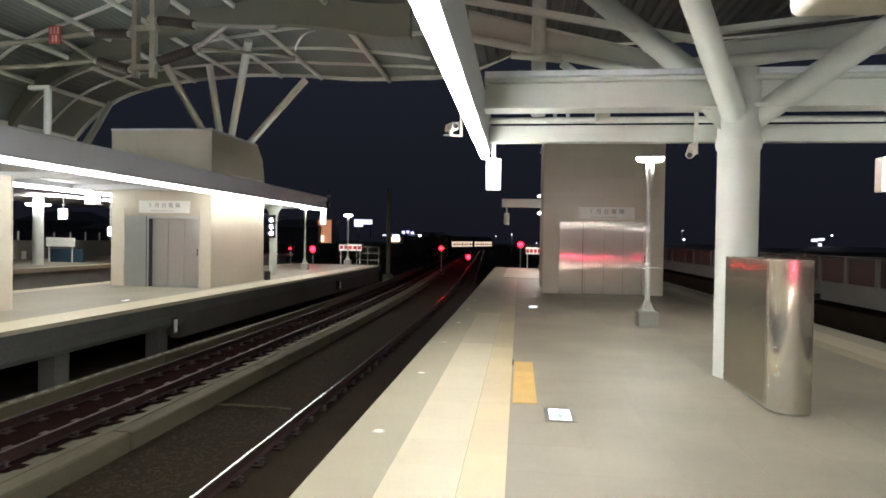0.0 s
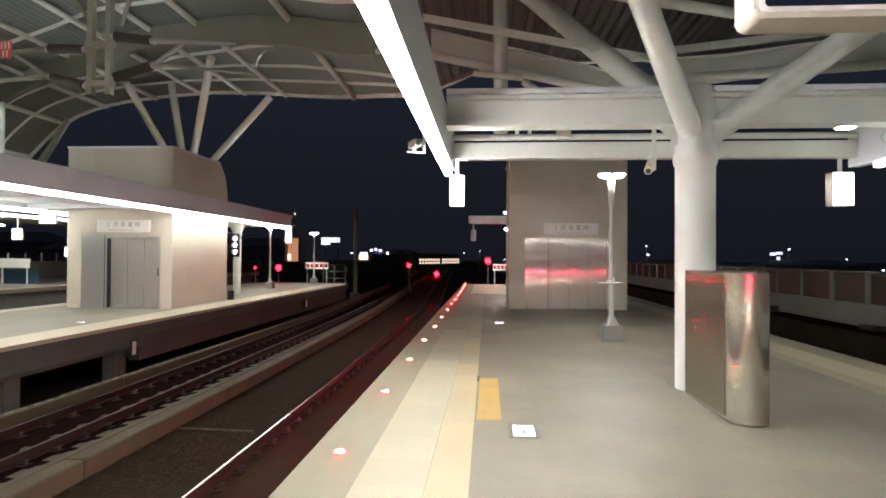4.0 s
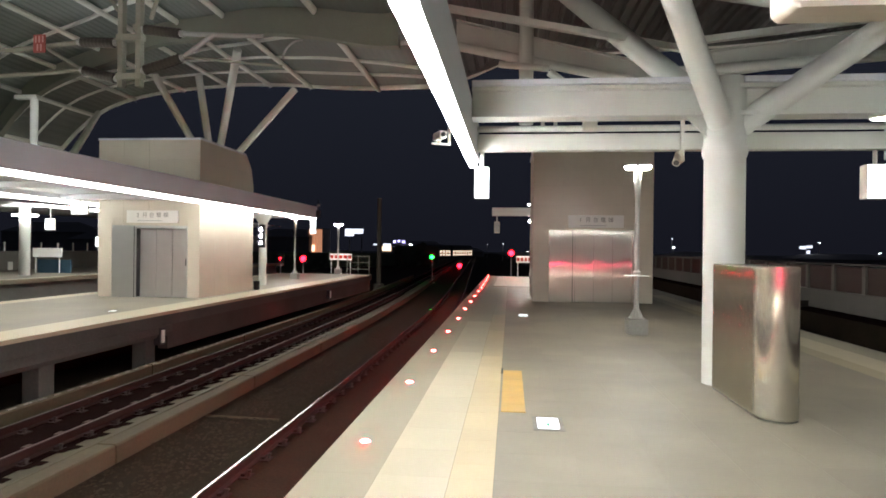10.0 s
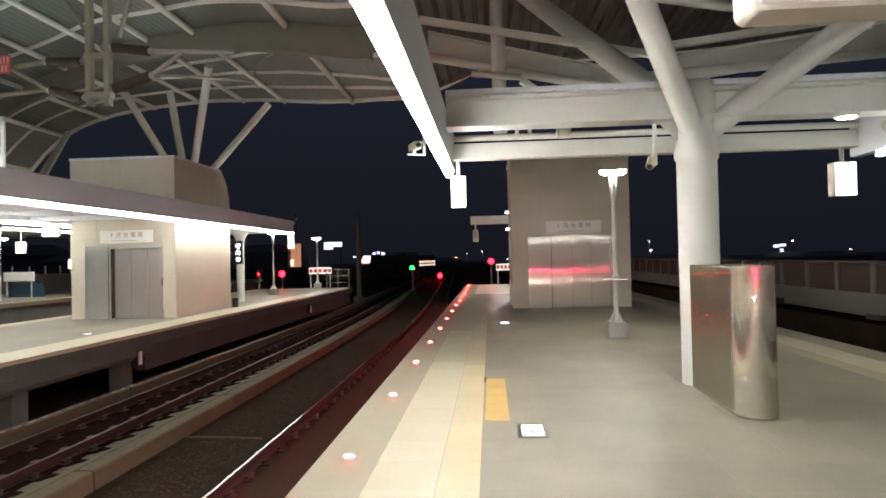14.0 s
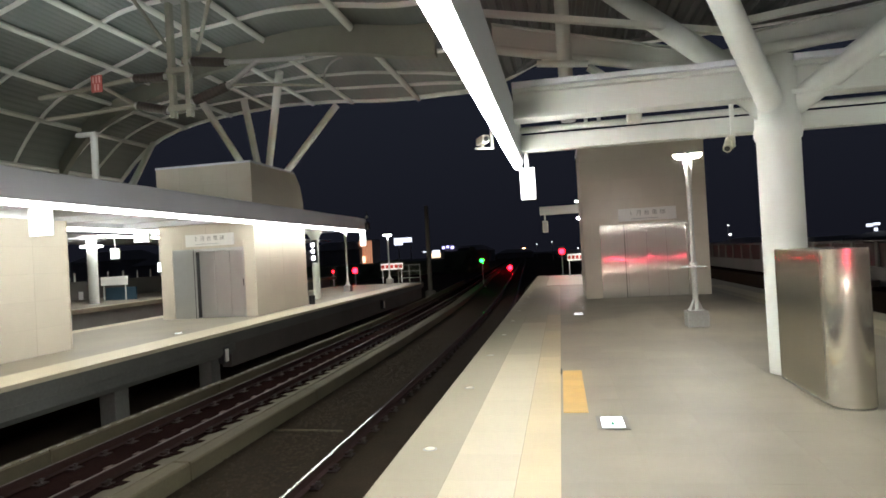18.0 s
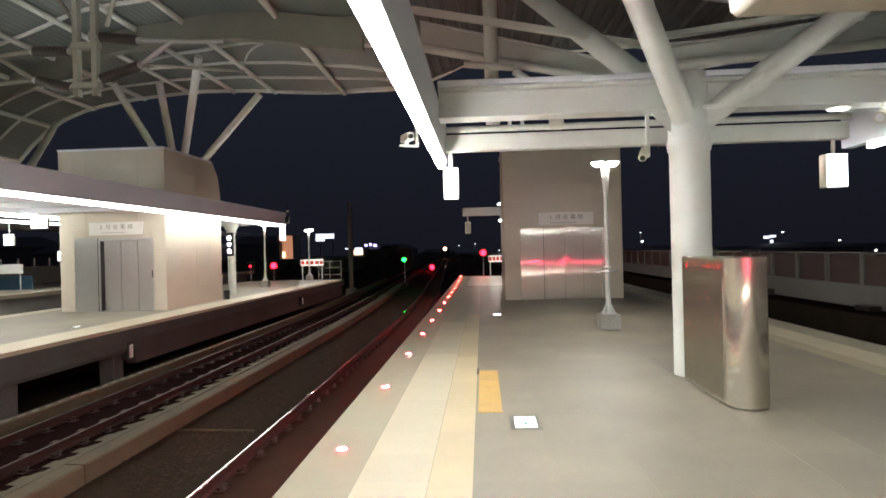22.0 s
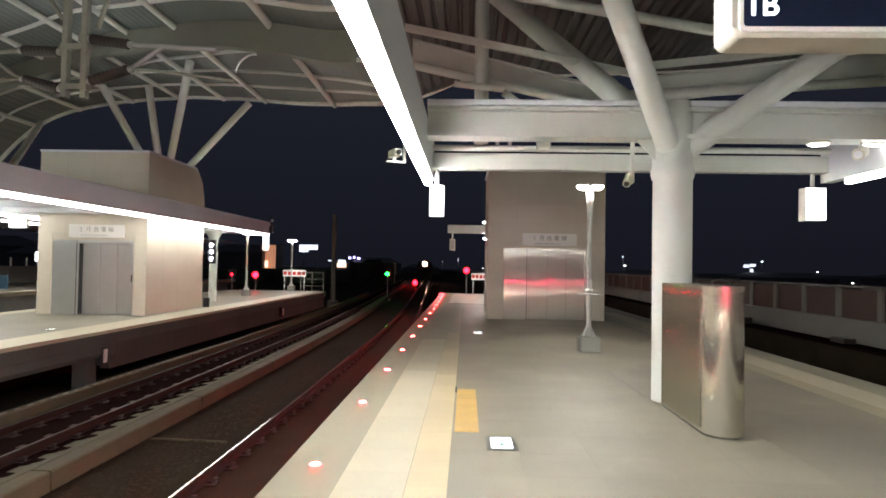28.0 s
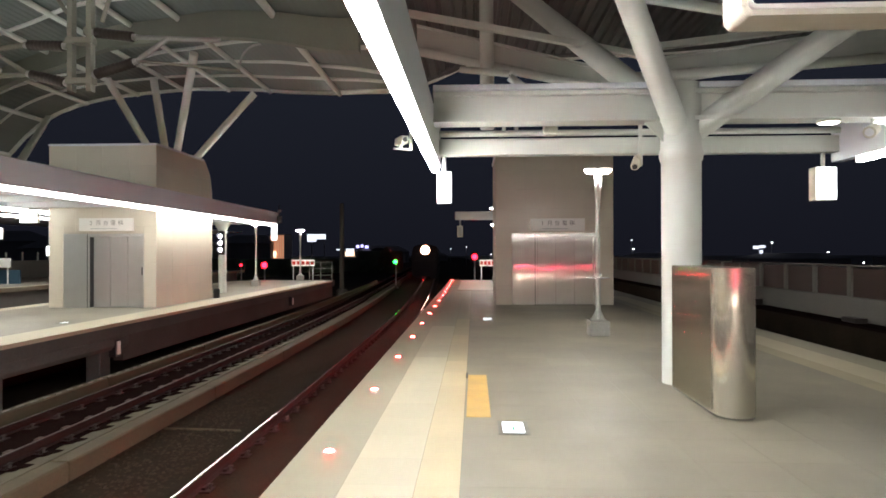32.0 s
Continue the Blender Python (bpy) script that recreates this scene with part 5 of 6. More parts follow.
def build_station_board(x, y, w, group_label):
    th = thing("station_board", x, y, 0, group_label, "sign", "warning boards")
    bm = B()
    box(bm, -w / 2, w / 2, -0.03, 0.03, 0.82, 1.22, 0.008)
    part("board", bm, M_PLATE, th)
    n = 5
    for i in range(n):
        bm = B()
        c = -w / 2 + w * (i + 0.5) / n
        box(bm, c - w * 0.07, c + w * 0.07, -0.035, -0.03, 0.92, 1.12)
        part("character_bar", bm, M_REDINK, th)
    for s in (-1, 1):
        bm = B()
        tube(bm, (s * (w / 2 - 0.1), 0, 0), (s * (w / 2 - 0.1), 0, 0.82), 0.03, seg=10)
        part("leg", bm, M_STEEL, th)


def build_end_fence(x0, x1, y):
    th = thing("end_fence", x0, y, 0, "tubular steel fence across the end of the platform", "fence", "platform end fences")
    n = max(2, round((x1 - x0) / 1.3))
    for i in range(n + 1):
        bm = B()
        tube(bm, ((x1 - x0) * i / n, 0, 0), ((x1 - x0) * i / n, 0, 1.1), 0.026, seg=10)
        part("post", bm, M_POST, th)
    for z in (0.3, 0.7, 1.08):
        bm = B()
        tube(bm, (0, 0, z), (x1 - x0, 0, z), 0.022, seg=10)
        part("rail_tube", bm, M_POST, th)


def build_indicator():
    th = thing("canopy_post", -10.28, 25.6, 0, "white steel post with a flared head under the canopy", "column")
    bm = B()
    lathe(bm, 0, 0, [(0.16, 0), (0.16, 2.35), (0.2, 2.6), (0.34, 2.85), (0.34, 2.9)], 24)
    part("shaft", bm, M_STEEL, th, smooth=True)
    ind = thing("departure_indicator", -10.14, 25.1, 1.55, "black indicator with three pale violet lamps on the post", "signal lamp")
    bm = B()
    box(bm, -0.13, 0.13, 0, 0.12, 0, 0.95, 0.03)
    part("housing", bm, M_BLACK, ind)
    bm = B()
    box(bm, -0.05, 0.05, 0.1, 0.36, 0.4, 0.5, 0.01)
    part("bracket", bm, M_GALV, ind)
    for k in range(3):
        bm = B()
        tube(bm, (0, -0.03, 0.2 + 0.27 * k), (0, 0.0, 0.2 + 0.27 * k), 0.085, seg=16)
        part("lamp", bm, G_VIOLET, ind, "glowing pale violet lamp")
        bm = B()
        tube(bm, (0, -0.16, 0.2 + 0.27 * k), (0, 0.0, 0.2 + 0.27 * k), 0.105, seg=16, cap=False)
        part("hood", bm, M_BLACK, ind)


def build_floodlight():
    th = thing("canopy_end_lamp", -8.66, 28.02, 2.95, "black floodlight bracket at the canopy's end", "floodlight")
    bm = B()
    box(bm, -0.1, 0.1, -0.1, 0.1, 0, 0.3, 0.02)
    part("housing", bm, M_BLACK, th)
    bm = B()
    tube(bm, (0, -0.05, 0.3), (0, -0.05, 0.8), 0.025, seg=8)
    part("stem", bm, M_BLACK, th)
    bm = B()
    lathe(bm, 0.02, -0.03, [(0.05, 0.5), (0.08, 0.54), (0.05, 0.6)], 12)
    part("lamp", bm, M_CASE, th)


def build_gantry():
    th = thing("end_gantry", 0, 33, 0, "white steel beam on posts over the platform beyond the lift", "gantry", kind="structure")
    bm = B()
    box(bm, -0.95, 5.4, -0.12, 0.12, 3.32, 3.74, 0.01)
    part("beam", bm, M_STEEL, th)
    for x in (2.4,):
        bm = B()
        tube(bm, (x, 0, 0), (x, 0, 3.32), 0.14, seg=16)
        part("post", bm, M_STEEL, th)
    hs = thing("hanging_sign", -0.7, 33, 2.42, "unlit hanging light box under the far beam", "sign", "hanging light boxes")
    bm = B()
    box(bm, -0.14, 0.14, -0.06, 0.06, 0, 0.6, 0.01)
    part("case", bm, M_CASE, hs)
    bm = B()
    box(bm, -0.1, 0.1, -0.066, -0.06, 0.06, 0.54)
    part("face", bm, M_GALV, hs)
    bm = B()
    tube(bm, (0, 0, 0.6), (0, 0, 0.9), 0.03, seg=8)
    part("rod", bm, M_STEEL, hs)
    fl = thing("floodlight", 0.95, 32.95, 3.74, "small bright floodlight on the far beam", "floodlight", "floodlights")
    bm = B()
    box(bm, -0.12, 0.12, -0.06, 0.06, 0.08, 0.22, 0.02)
    part("housing", bm, M_GALV, fl)
    bm = B()
    box(bm, -0.09, 0.09, -0.07, -0.06, 0.1, 0.2)
    part("lamp", bm, G_DOT, fl)
    bm = B()
    box(bm, -0.02, 0.02, -0.02, 0.02, 0.0, 0.08)
    part("foot", bm, M_GALV, fl)


def build_mast(x, y, h):
    th = thing("catenary_mast", x, y, GROUND_Z, "grey steel catenary mast beside the track", "mast", "catenary masts")
    # Dimmed grey puts the mast's distance from the lamps into its colour.
    bm = B()
    lathe(bm, 0, 0, [(0.17, 0), (0.15, h)], 16)
    part("pole", bm, M_UNDER, th, smooth=True)
    bm = B()
    lathe(bm, 0, 0, [(0.4, 0), (0.4, 0.5), (0.3, 0.6)], 16)
    part("footing", bm, M_UNDER, th)


for y in (14.42, 28.67):
    build_skirt_marker(y)
for y in (-3.7, -13.3):
    build_floor_light(0.365, y)
build_station_board(-10.3, 38.0, 1.4, "white board with red characters at the platform's end")
build_station_board(0.9, 37.0, 1.1, "white board with red characters beyond the lift")
build_end_fence(-9.75, -8.4, 37.4)
build_indicator()
build_floodlight()
build_gantry()
build_mast(-9.25, 44.3, 6.6)
build_hanging_sign(-8.9, 28.06, 2.79, 2.2, 0.26, 0.1, 2.95)
build_hanging_sign(-8.9, 9.62, 2.8, 2.32, 0.49, 0.035, 2.95)
build_hanging_sign(-12.4, 17.2, 2.8, 2.47, 0.5, 0.1, 2.95)


# ---- the farthest platform, seen between the buildings ----
def build_round_column(x, y):
    th = thing("round_column", x, y, 0, "pale round column with a ring of light below the soffit", "column", "columns of the farther side")
    bm = B()
    lathe(bm, 0, 0, [(0.27, -0.01), (0.27, 0.0), (0.25, 0.02), (0.25, 3.5)], 20)
    part("shaft", bm, M_STEEL, th, smooth=True)
    bm = B()
    lathe(bm, 0, 0, [(0.255, 2.98), (0.52, 3.0), (0.56, 3.03), (0.56, 3.08), (0.255, 3.12)], 24)
    part("light_ring", bm, G_STRIP2, th, "glowing ring lamp")


def build_canopy_post(x, y):
    th = thing("canopy_post", x, y, 3.45, "pale post with a short arm standing on the opposite canopy", "post")
    bm = B()
    tube(bm, (0, 0, 0), (0, 0, 2.15), 0.1, seg=16)
    box(bm, -0.14, 0.14, -0.14, 0.14, 0, 0.05)
    part("pole", bm, M_PURLIN, th)
    bm = B()
    box(bm, -0.55, 0.12, -0.09, 0.09, 2.15, 2.27, 0.03)
    part("arm", bm, M_PURLIN, th)


rs = thing("roof_strut", -12.7, 16.4, 3.12, "slanting white steel strut from the canopy to the roof edge", "strut")
bm = B()
tube(bm, (0, 0, 0), (-5.05, 9.3, 4.15), 0.12, seg=14)
part("tube", bm, M_PURLIN, rs, smooth=True)
build_round_column(-24.4, 29.7)
build_canopy_post(-13.15, 16.3)
build_hanging_sign(-23.25, 30.0, 2.88, 2.33, 0.5, 0.12, 3.5)
bm = B()
box(bm, -30, -22.2, 10, 60, 3.5, 3.62)
tagged(part("ceiling_3", bm, M_FASCIA), "pale soffit over the farther platform", "ceiling", kind="structure")
th = thing("light_strip", 0, 0, 0, "short glowing light strip over the farther platform", "light strip", "light strips")
bm = B()
box(bm, -22.6, -22.4, 28, 34, 3.4, 3.5)
part("diffuser", bm, G_STRIP2, th)
th = thing("station_board", -25.25, 32.4, 0, "white name board on legs on the farther platform", "sign", "name boards")
bm = B()
box(bm, -0.85, 0.85, -0.05, 0.05, 0.88, 1.38, 0.01)
part("board", bm, M_PLATE, th)
for s in (-1, 1):
    bm = B()
    tube(bm, (s * 0.7, 0, 0), (s * 0.7, 0, 0.88), 0.035, seg=8)
    part("leg", bm, M_STEEL, th)
build_hanging_sign(-23.4, 34.0, 2.03, 1.5, 0.26, 0.12, 3.5)
nt = thing("wall_notice", -29.96, 35.35, 0.0, "small white notice on the far parapet", "notice")
bm = B()
box(bm, -0.04, 0.02, -0.17, 0.17, 0, 0.5, 0.006)
part("sheet", bm, M_PLATE, nt)
bm = B()
box(bm, -1.0, 1.0, -0.05, 0.05, 0.0, 0.74, 0.01)
tagged(part("site_hoarding", bm, M_BLUE), "blue painted sheet hoarding on the farther platform", "hoarding").location = (-25.45, 33.2, -0.01)
w3 = thing("far_parapet", -30, 0, 0, "concrete parapet beyond the farther platform", "wall", kind="structure")
bm = B()
box(bm, -0.2, 0.0, BACK, 60, -0.2, 1.15)
part("base_wall", bm, M_WALL, w3)
mesh = B()
box(mesh, 0, 0.06, -0.06, 0.06, 1.15, 1.7)
mesh = finish(mesh, "fence_post", M_STEEL)
plane_pieces(w3, "fence_post", mesh, [(-0.1, 14 + 1.5 * i, 0) for i in range(30)])


# ---- signals ----
SIGNAL_ROTORS = []


def build_colour_signal(x, y, z):
    th = build_signal(x, y, z, GROUND_Z, None, 0.19, "signal post with one lens that turns from red to green", hood=False)
    rot = B()
    tube(rot, (0, 0, -0.23), (0, 0, 0.23), 0.21, seg=24)
    drum = part("lens_drum", rot, M_BLACK, th, smooth=True)
    drum.location = (0, -0.27, z - GROUND_Z)
    for s, m, nm in ((-1, G_RED, "red_lens"), (1, G_GREEN, "green_lens")):
        bm = B()
        tube(bm, (0, s * 0.14, 0), (0, s * 0.222, 0), 0.18, 0.165, 20)
        part(nm, bm, m, drum, "glowing lens")
    SIGNAL_ROTORS.append(drum)


build_colour_signal(-6.87, 56, 0.83)
build_signal(-7.55, 95, -0.95, GROUND_Z, G_RED, 0.34, "low red signal beside the track")
build_signal(0.07, 45, 1.33, GROUND_Z, G_RED, 0.19, "red signal on a post past the platform end")
build_signal(-15.0, 45, 0.75, GROUND_Z, G_RED, 0.2, "red signal on a post past the opposite platform")
build_signal(-16.7, 45, 0.76, GROUND_Z, G_RED, 0.08, "small red signal past the opposite platform")
# Unseen row of red lamps, added to put the red line in the lift door.
bar = thing("lamp_barrier", -4.85, -40, GROUND_Z, "unseen barrier of red lamps added for the lift door's red reflection", "barrier")
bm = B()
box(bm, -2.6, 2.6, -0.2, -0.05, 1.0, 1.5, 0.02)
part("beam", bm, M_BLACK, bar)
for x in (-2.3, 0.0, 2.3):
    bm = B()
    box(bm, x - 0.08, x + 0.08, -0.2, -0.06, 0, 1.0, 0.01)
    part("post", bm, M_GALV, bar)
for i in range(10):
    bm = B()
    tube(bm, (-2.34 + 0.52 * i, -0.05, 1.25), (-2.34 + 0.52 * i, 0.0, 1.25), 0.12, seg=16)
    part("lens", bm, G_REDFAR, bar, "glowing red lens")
# Unseen white lamp, added for the pale line reflected in the lift door.
back = build_signal(0, 0, 1.0, 0, G_WHITEFAR, 0.13, "unseen white lamp added behind for the lift door's pale reflection")
back.matrix_basis = pose(-5.0, -15, GROUND_Z, 0, 0, 180)


# ---- the town in the distance ----
def build_house(x, y, w, d, h, roof_h, label):
    th = thing("town_house", x, y, -6, label, "building", "town buildings")
    bm = B()
    box(bm, -w / 2, w / 2, -d / 2, d / 2, 0, h)
    part("wall_block", bm, M_DARK, th)
    bm = B()
    v = [bm.verts.new(c) for c in ((-w / 2 - 0.4, -d / 2 - 0.4, h), (w / 2 + 0.4, -d / 2 - 0.4, h), (w / 2 + 0.4, d / 2 + 0.4, h), (-w / 2 - 0.4, d / 2 + 0.4, h), (-w / 2 + w * 0.2, 0, h + roof_h), (w / 2 - w * 0.2, 0, h + roof_h))]
    for f in ((0, 1, 5, 4), (1, 2, 5), (2, 3, 4, 5), (3, 0, 4), (3, 2, 1, 0)):
        bm.faces.new([v[q] for q in f])
    part("roof", bm, M_DARK, th)
    return th


def lit_window(parent, x0, x1, y, z0, z1, m):
    bm = B()
    box(bm, x0, x1, y - 0.06, y, z0, z1)
    return part("lit_window", bm, m, parent)


rng = random.Random(11)
for x, y, w, h, r in ((-82, 170, 22, 9.5, 3), (-66, 185, 16, 10.5, 2.5), (-30, 210, 16, 8, 2), (-104, 160, 20, 9, 3), (-130, 170, 24, 11, 3), (-18, 260, 14, 6.5, 1.5),
                      (24, 190, 26, 5.3, 1.2), (58, 200, 24, 6.0, 1.5), (92, 190, 28, 5.8, 1.5), (128, 180, 30, 6.2, 1.6), (166, 180, 30, 6.0, 1.5)):
    build_house(x, y, w, 12, h, r, "dark unlit town building beyond the station")
th = thing("lit_tower", -57, 182, -6, "building with a warm orange lit front", "building", "town buildings")
bm = B()
box(bm, -2.1, 2.1, 0, 8, 0, 13.2)
part("wall_block", bm, M_DARK, th)
for i in range(6):
    bm = B()
    box(bm, -2.0 + 0.68 * i, -1.45 + 0.68 * i, -0.1, -0.002, 4.5, 12.8)
    part("lit_bay", bm, G_ORANGE, th)
lit_window(th, -2.9, -0.2, -0.3, 6.4, 8.2, G_CITYWARM)
th = thing("roof_billboard", -49.5, 200, -6, "white lit billboard on a frame over the roofs", "billboard", "lit signs")
bm = B()
box(bm, -3.4, 2.4, 0, 0.4, 12.1, 13.6)
part("face", bm, G_CITY, th)
bm = B()
box(bm, -3.4, -0.6, -0.05, 0.3, 11.3, 12.05)
part("lower_face", bm, G_CITY, th)
for x in (-2, 2):
    bm = B()
    box(bm, x - 0.15, x + 0.15, 0.1, 0.4, 0, 11.1)
    part("post", bm, M_DARK, th)
th = thing("lit_shop", -38.5, 205, -6, "shop with white and violet lit signs", "building", "town buildings")
bm = B()
box(bm, -5, 6, 0.5, 10, 0, 8.2)
part("wall_block", bm, M_DARK, th)
for x0, x1, z0, z1, m in ((-3.3, -0.4, 6.6, 8.1, G_CITYWARM), (-3.0, -0.5, 8.2, 9.0, G_CITY), (0.3, 1.2, 9.3, 10.1, G_VIOLETSIGN), (1.8, 2.6, 9.5, 10.3, G_VIOLETSIGN), (3.2, 4.2, 9.2, 10.0, G_VIOLETSIGN), (3.2, 6.0, 6.2, 6.7, G_CITYWARM), (-6.2, -4.8, 8.5, 8.9, G_CITY)):
    bm = B()
    box(bm, x0, x1, 0.3, 0.49, z0, z1)
    part("lit_sign", bm, m, th)
# single lamps of the town, each on a thin pole or a roof
for x, y, z, r in ((-31.5, 200, 2.7, 0.8), (47, 190, 2.6, 0.5), (49, 200, 5.4, 0.22), (87, 190, 4.4, 0.35), (103, 190, 1.6, 0.3), (113, 190, -1.5, 0.45), 
                   (4.0, 120, 3.0, 0.22), (9.5, 190, 9.5, 0.3), (4.0, 150, 1.2, 0.2), (-2.0, 170, 3.2, 0.2), (-8, 220, 3.0, 0.25), (140, 190, -1.2, 0.35), (152, 190, 4, 0.25)):
    r *= 0.48
    th = thing("street_lamp", x, y, -6, "distant street lamp on a thin dark pole", "street lamp", "distant lamps")
    bm = B()
    tube(bm, (0, 0.3, 0), (0, 0.3, z + 6), 0.1, seg=6)
    part("pole", bm, M_DARK, th)
    bm = B()
    box(bm, -r, r, -0.25, 0.25, z + 6 - r * 0.6, z + 6 + r * 0.6, r * 0.3)
    part("lamp", bm, G_DOT, th)
th = thing("lit_bridge_sign", 83.5, 190, -6, "cluster of small white lit signs", "sign", "lit signs")
for x0, x1, z0, z1 in ((-1.8, -0.2, 8.6, 9.4), (0.0, 1.6, 8.9, 9.6), (0.1, 0.9, 6.6, 8.2)):
    bm = B()
    box(bm, x0, x1, 0, 0.2, z0, z1)
    part("lit_face", bm, G_CITY, th)
bm = B()
box(bm, -0.15, 0.15, 0.2, 0.4, 0, 9)
part("pole", bm, M_DARK, th)


# ---- a dark planted bank that closes the view beside the bend ----
def build_bank(x0, x1, y, h, count, seed):
    rng = random.Random(seed)
    verts, faces = [], []
    for i in range(count):
        u = rng.random()
        x, yy = x0 + (x1 - x0) * u, y + rng.uniform(-2, 2)
        z = -5 + (h + 5) * rng.random() ** 0.6 * (0.75 + 0.25 * math.sin(9 * u + 2))
        s = rng.uniform(0.15, 0.4)
        n = len(verts)
        for k in range(4):
            verts.append((x + rng.uniform(-s, s), yy + rng.uniform(-s, s), z + rng.uniform(-s, s)))
        faces += [(n, n + 1, n + 2), (n, n + 2, n + 3), (n, n + 1, n + 3)]
    me = bpy.data.meshes.new("hedge")
    me.from_pydata(verts, [], faces)
    me.materials.append(M_LEAF)
    tagged(new("hedge", me), "dark dense hedge on the bank beside the line", "hedge", kind="stuff")


build_bank(-46, -17, 100, 1.0, 6000, 3)
build_bank(-18, -11.5, 100, 2.4, 4200, 5)
bm = B()
box(bm, -46, -17.5, 100.5, 102.5, -6, 0.75, 0.3)
box(bm, -17.6, -11.4, 100.4, 102.6, -6, 2.0, 0.3)
tagged(part("earth_bank", bm, M_LEAF), "dark earth bank under the hedge", "bank", kind="structure")


# ---- trains ----
def build_train(name, label, cars, window_material, head):
    th = thing(name, 0, 0, RAIL_Z, label, "train")
    for c in range(cars):
        y0 = c * 15.8
        bm = B()
        prof = [(-1.35, 0.3), (1.35, 0.3), (1.42, 0.9), (1.42, 2.6), (1.2, 3.4), (0.5, 3.65), (-0.5, 3.65), (-1.2, 3.4), (-1.42, 2.6), (-1.42, 0.9)]
        sweep(bm, prof, [y0, y0 + 15.4], bent=False)
        body = part("car_body", bm, M_TRAIN, th)
        for s in (-1, 1):
            for k in range(8):
                bm = B()
                a = y0 + 0.7 + 1.8 * k
                for z0, z1 in ((1.1, 1.55), (1.8, 2.3)):
                    box(bm, s * 1.425 - 0.012, s * 1.425 + 0.012, a, a + 1.25, z0, z1)
                part("window", bm, window_material, body)
    bm = B()
    box(bm, -1.1, 1.1, -0.03, -0.002, 1.9, 2.7, 0.004)
    part("cab_window", bm, M_BLACK, th)
    for x in ((0.0,) if head else ()):
        bm = B()
        tube(bm, (x, -0.16, 3.05), (x, 0.0, 3.05), 0.42, seg=20)
        part("headlamp", bm, G_HEAD, th, "glowing headlamp")
        # Glowing ring that stands in for the warm halo round the headlamp.
        bm = B()
        tube(bm, (x, -0.12, 3.05), (x, 0.01, 3.05), 0.5, seg=20)
        part("lamp_ring", bm, G_HEADHALO, th, "warm glowing ring standing in for the lamp's halo")
    for x in (-0.75, 0.75):
        bm = B()
        box(bm, x - 0.35, x + 0.35, 2.0, 4.0, 0.0, 0.4)
        part("bogie", bm, M_BLACK, th)
    return th


TRAIN_PASSING = build_train("passing_train", "distant commuter train with warm lit windows", 2, G_TRAINWIN, False)
TRAIN_ARRIVING = build_train("arriving_train", "arriving train with one dazzling warm headlamp", 3, M_SCREEN, True)


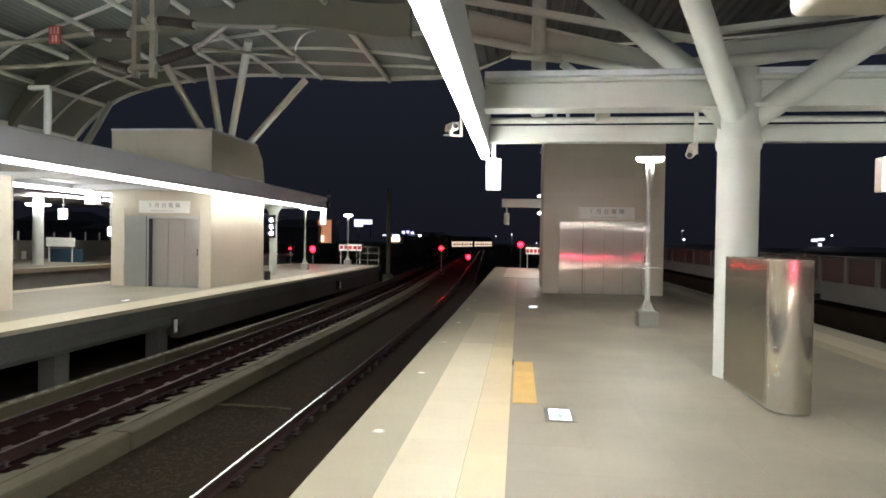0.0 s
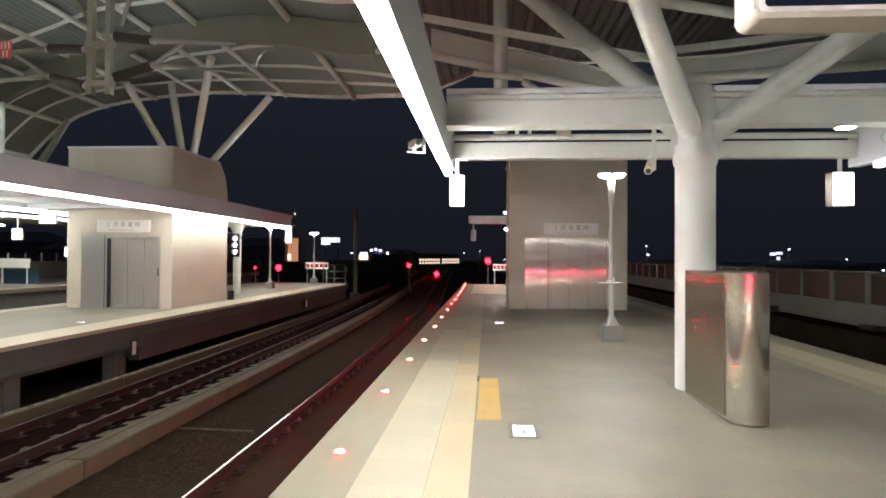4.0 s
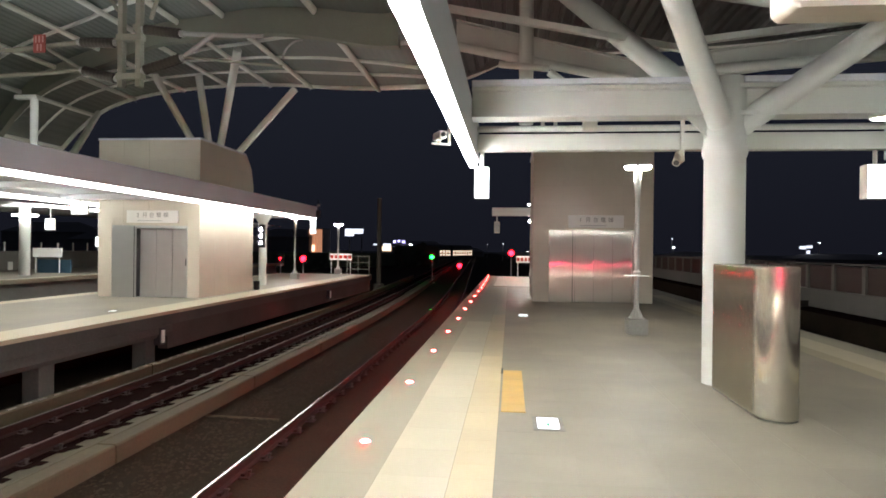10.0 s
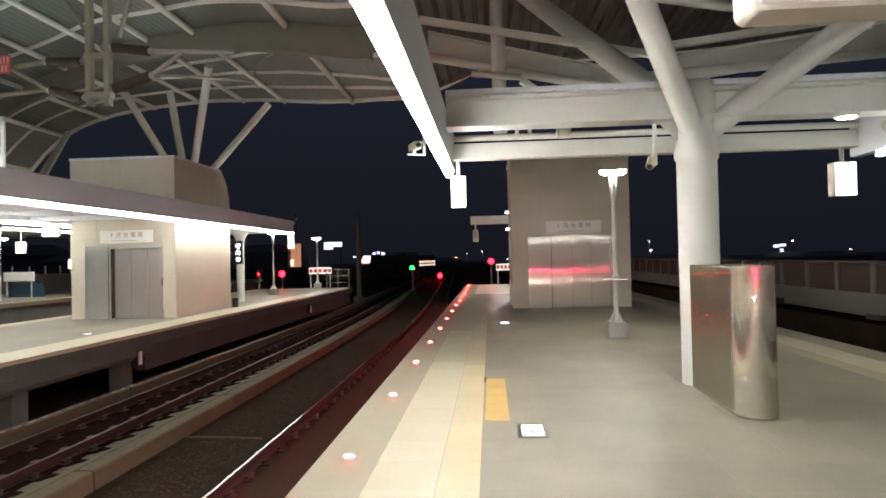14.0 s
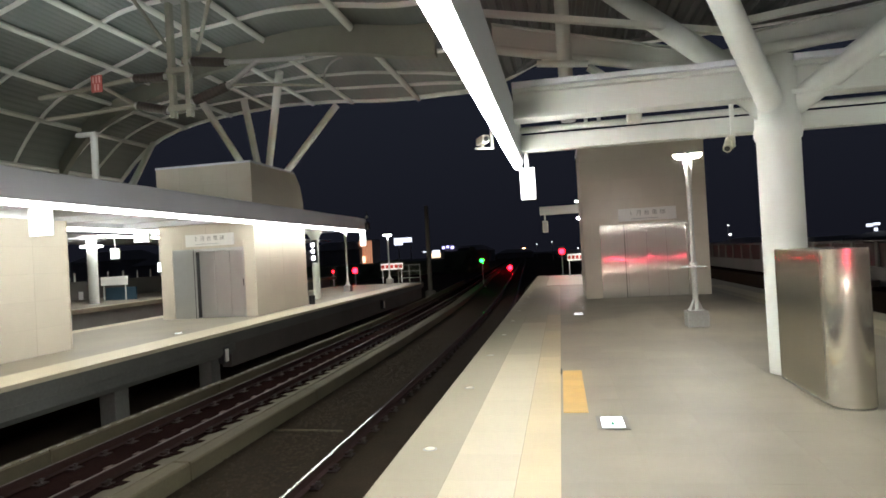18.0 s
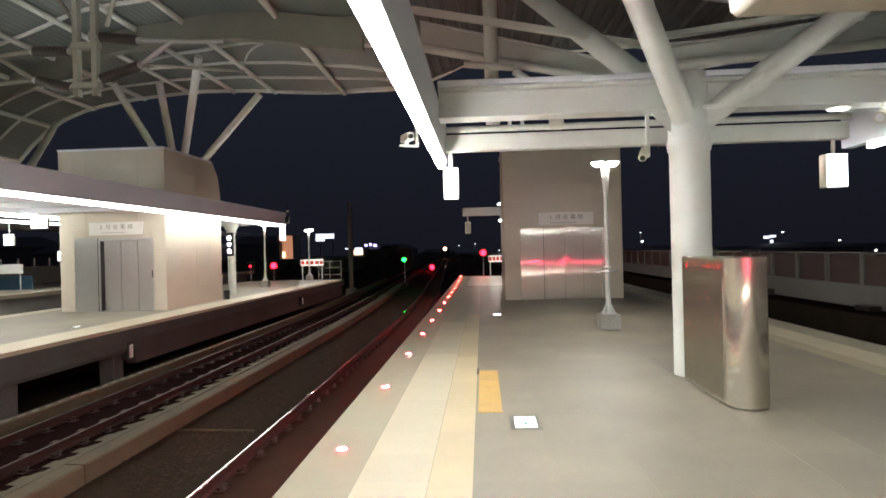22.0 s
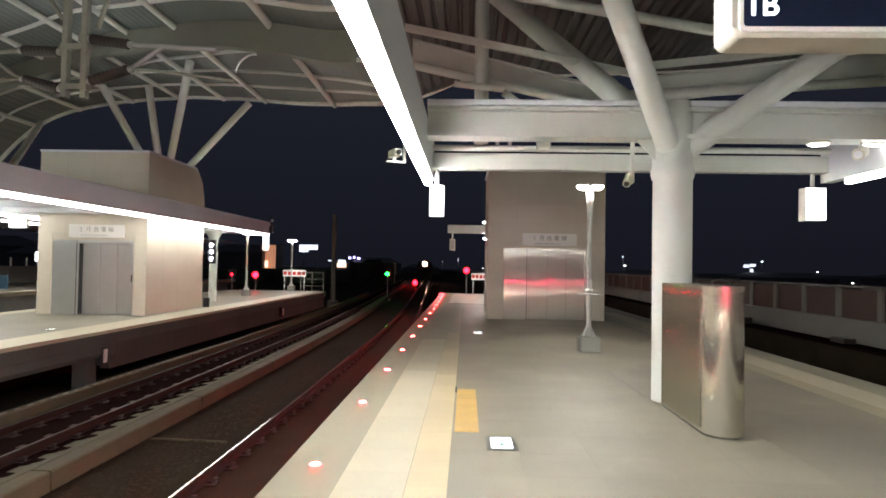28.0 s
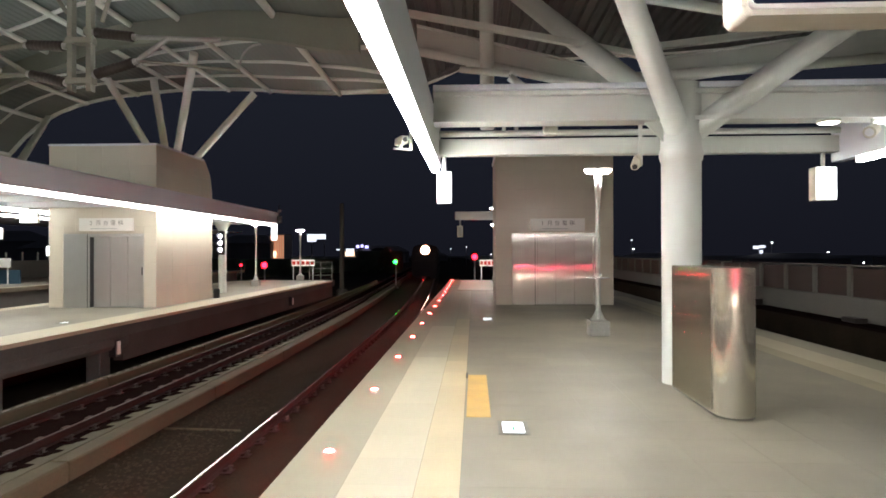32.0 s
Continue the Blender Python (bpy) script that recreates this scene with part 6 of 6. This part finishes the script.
# ---- paving, piece by piece ----
def build_paving():
    pave(PLATFORM_1, "coping_stone", M_COPING, EDGE_1, 1, 0.501, 2.0, 30, 1.2)
    # Far rows get duller tones, which paint in the strip light's falloff.
    for material, start, rows in ((M_PALE, 2.0, 13), (M_CREAMDIM, 9.8, 7), (M_COPING, 14.0, 11)):
        pave(PLATFORM_1, "cream_tile", material, -0.908, 1, 0.507, start, rows, 0.6)
    for material, start, rows in ((M_BAND, 2.0, 25), (M_BANDDIM, 9.5, 10), (M_FADEDIM, 12.5, 10), (M_COPING, 15.5, 17)):
        pave(PLATFORM_1, "yellow_band_tile", material, -0.399, 1, 0.306, start, rows, 0.3)
    pave(PLATFORM_1, "paving_slab", M_GRANITE, -0.09, 8, 0.5975, 2.6, 36, 0.5975)
    pave_joined(PLATFORM_1, "far_paving", M_GRANITE, -0.09, 8, 0.5975, 2.6 + 36 * 0.5975, 6, 0.5975)
    # Pool of lamplight on the far floor, put into a paler paving colour.
    pave_joined(PLATFORM_1, "newer_paving", M_LAMPLIT, -0.7, 11, 0.49, 27.7, 20, 0.49)
    pave_joined(PLATFORM_1, "back_paving", M_GRANITE, -0.09, 8, 0.5975, 2.6 - 59 * 0.5975, 59, 0.5975)
    pave(PLATFORM_1, "faded_band_tile", M_FADEDIM, 4.692, 1, 0.3, 7.4, 40, 0.3)
    pave(PLATFORM_1, "cream_tile", M_PALE, 4.993, 1, 0.505, 5.0, 31, 0.6)
    pave(PLATFORM_1, "coping_stone", M_COPING, 5.499, 1, 0.501, 5.0, 27, 1.2)
    pave_joined(PLATFORM_1, "back_far_cream_paving", M_PALE, 4.993, 1, 0.505, 5.0 - 64 * 0.6, 64, 0.6)
    pave_joined(PLATFORM_1, "back_far_coping", M_COPING, 5.499, 1, 0.501, 5.0 - 32 * 1.2, 32, 1.2)
    pave_joined(PLATFORM_1, "back_band_paving", M_FADEDIM, 4.692, 1, 0.3, 7.4 - 138 * 0.3, 138, 0.3)
    pave_joined(PLATFORM_1, "far_side_paving", M_COPING, 4.692, 1, 0.3, 19.4, 13, 0.6)
    pave_joined(PLATFORM_1, "far_edge_paving", M_COPING, 4.993, 1, 0.505, 23.6, 6, 0.6)
    pave_joined(PLATFORM_1, "back_coping", M_COPING, EDGE_1, 1, 0.501, 2.0 - 30 * 1.2, 30, 1.2)
    pave_joined(PLATFORM_1, "back_cream_paving", M_PALE, -0.908, 1, 0.507, 2.0 - 60 * 0.6, 60, 0.6)
    pave_joined(PLATFORM_1, "back_yellow_band", M_BAND, -0.399, 1, 0.306, 2.0 - 120 * 0.3, 120, 0.3)
    pave_joined(PLATFORM_1, "far_band_paving", M_COPING, -0.908, 1, 0.814, 20.6, 11, 0.6)
    pave_joined(PLATFORM_1, "far_margin_paving", M_COPING, -0.908, 1, 0.205, 27.2, 17, 0.6)
    pave_joined(PLATFORM_2, "edge_paving", M_PALE, EDGE_2 - 0.9, 1, 0.9, BACK, 59, 1.2, thick=0.08)
    pave_joined(PLATFORM_2, "paving", M_GRANITE, EDGE_2L + 0.6, 7, 0.593, BACK, 119, 0.6)
    pave_joined(PLATFORM_2, "far_edge_paving", M_PALE, EDGE_2L, 1, 0.6, BACK, 59, 1.2)


build_paving()
pave(PLATFORM_1, "yellow_patch_tile", M_YELLOW, -0.07, 1, 0.24, 6.25, 7, 0.305, top=0.006)


# ---- what moves ----
def motions():
    lens_rows = []
    # lit for a second and a half in every three
    for cycle in range(-1, 11):
        for at, a0, a1 in ((0.62 + 3.03 * cycle, 180, 360), (2.13 + 3.03 * cycle, 0, 180)):
            for k in range(4):
                lens_rows.append((at + (k - 1.5) / 30, a0 + (a1 - a0) * k / 3))
    keyed = []
    lens_rows = [(t, a) for t, a in lens_rows if 0 <= t <= 32]
    for t, a in [(0.0, 180)] + lens_rows + [(32.0, 0)]:
        if not keyed or t > keyed[-1][0] + 0.02:
            keyed.append((t, a))
    # the signal's drum turns from red to green
    turn = [(0.0, 0), (4.4, 0), (4.434, 60), (4.467, 120), (4.5, 180), (32.0, 180)]
    for drum in SIGNAL_ROTORS:
        at = drum.location.copy()
        walk(drum, [(t, pose(at.x, at.y, at.z, 0, 0, a)) for t, a in turn])
    # a train crosses far off and slips behind the hedge
    line = lambda u: pose(-16.3 - 0.267 * u, 150 - 0.964 * u, RAIL_Z, 0, 0, -15.5)
    hidden = pose(-16.5, 110, RAIL_Z, 0, 0, 8.5)
    walk(TRAIN_PASSING, [(t, line(u)) for t, u in ((0, 3), (6, 5), (9, 10), (12, 18), (14.5, 26))] + [(15.5, pose(-20.5, 116, RAIL_Z, 0, 0, -3)), (16.4, hidden), (32, hidden)])
    # the other train comes in along the bent line
    line_2 = lambda y: pose(-0.05 * y - 1.75, y, RAIL_Z, 0, 0, 2.86)
    walk(TRAIN_ARRIVING, [(t, line_2(y)) for t, y in ((0, 700), (8, 520), (17, 318), (22, 205), (27, 133), (30, 92), (32, 66))])
    for disc in EDGE_LAMPS:
        walk(disc, [(t, pose(0, 0, 0.004, a, 0, 0)) for t, a in keyed])
    for side in EDGE_SIDES:
        walk(side, [(t, pose(-0.238, 0, -0.062, 0, a + 180, 0)) for t, a in keyed])


motions()
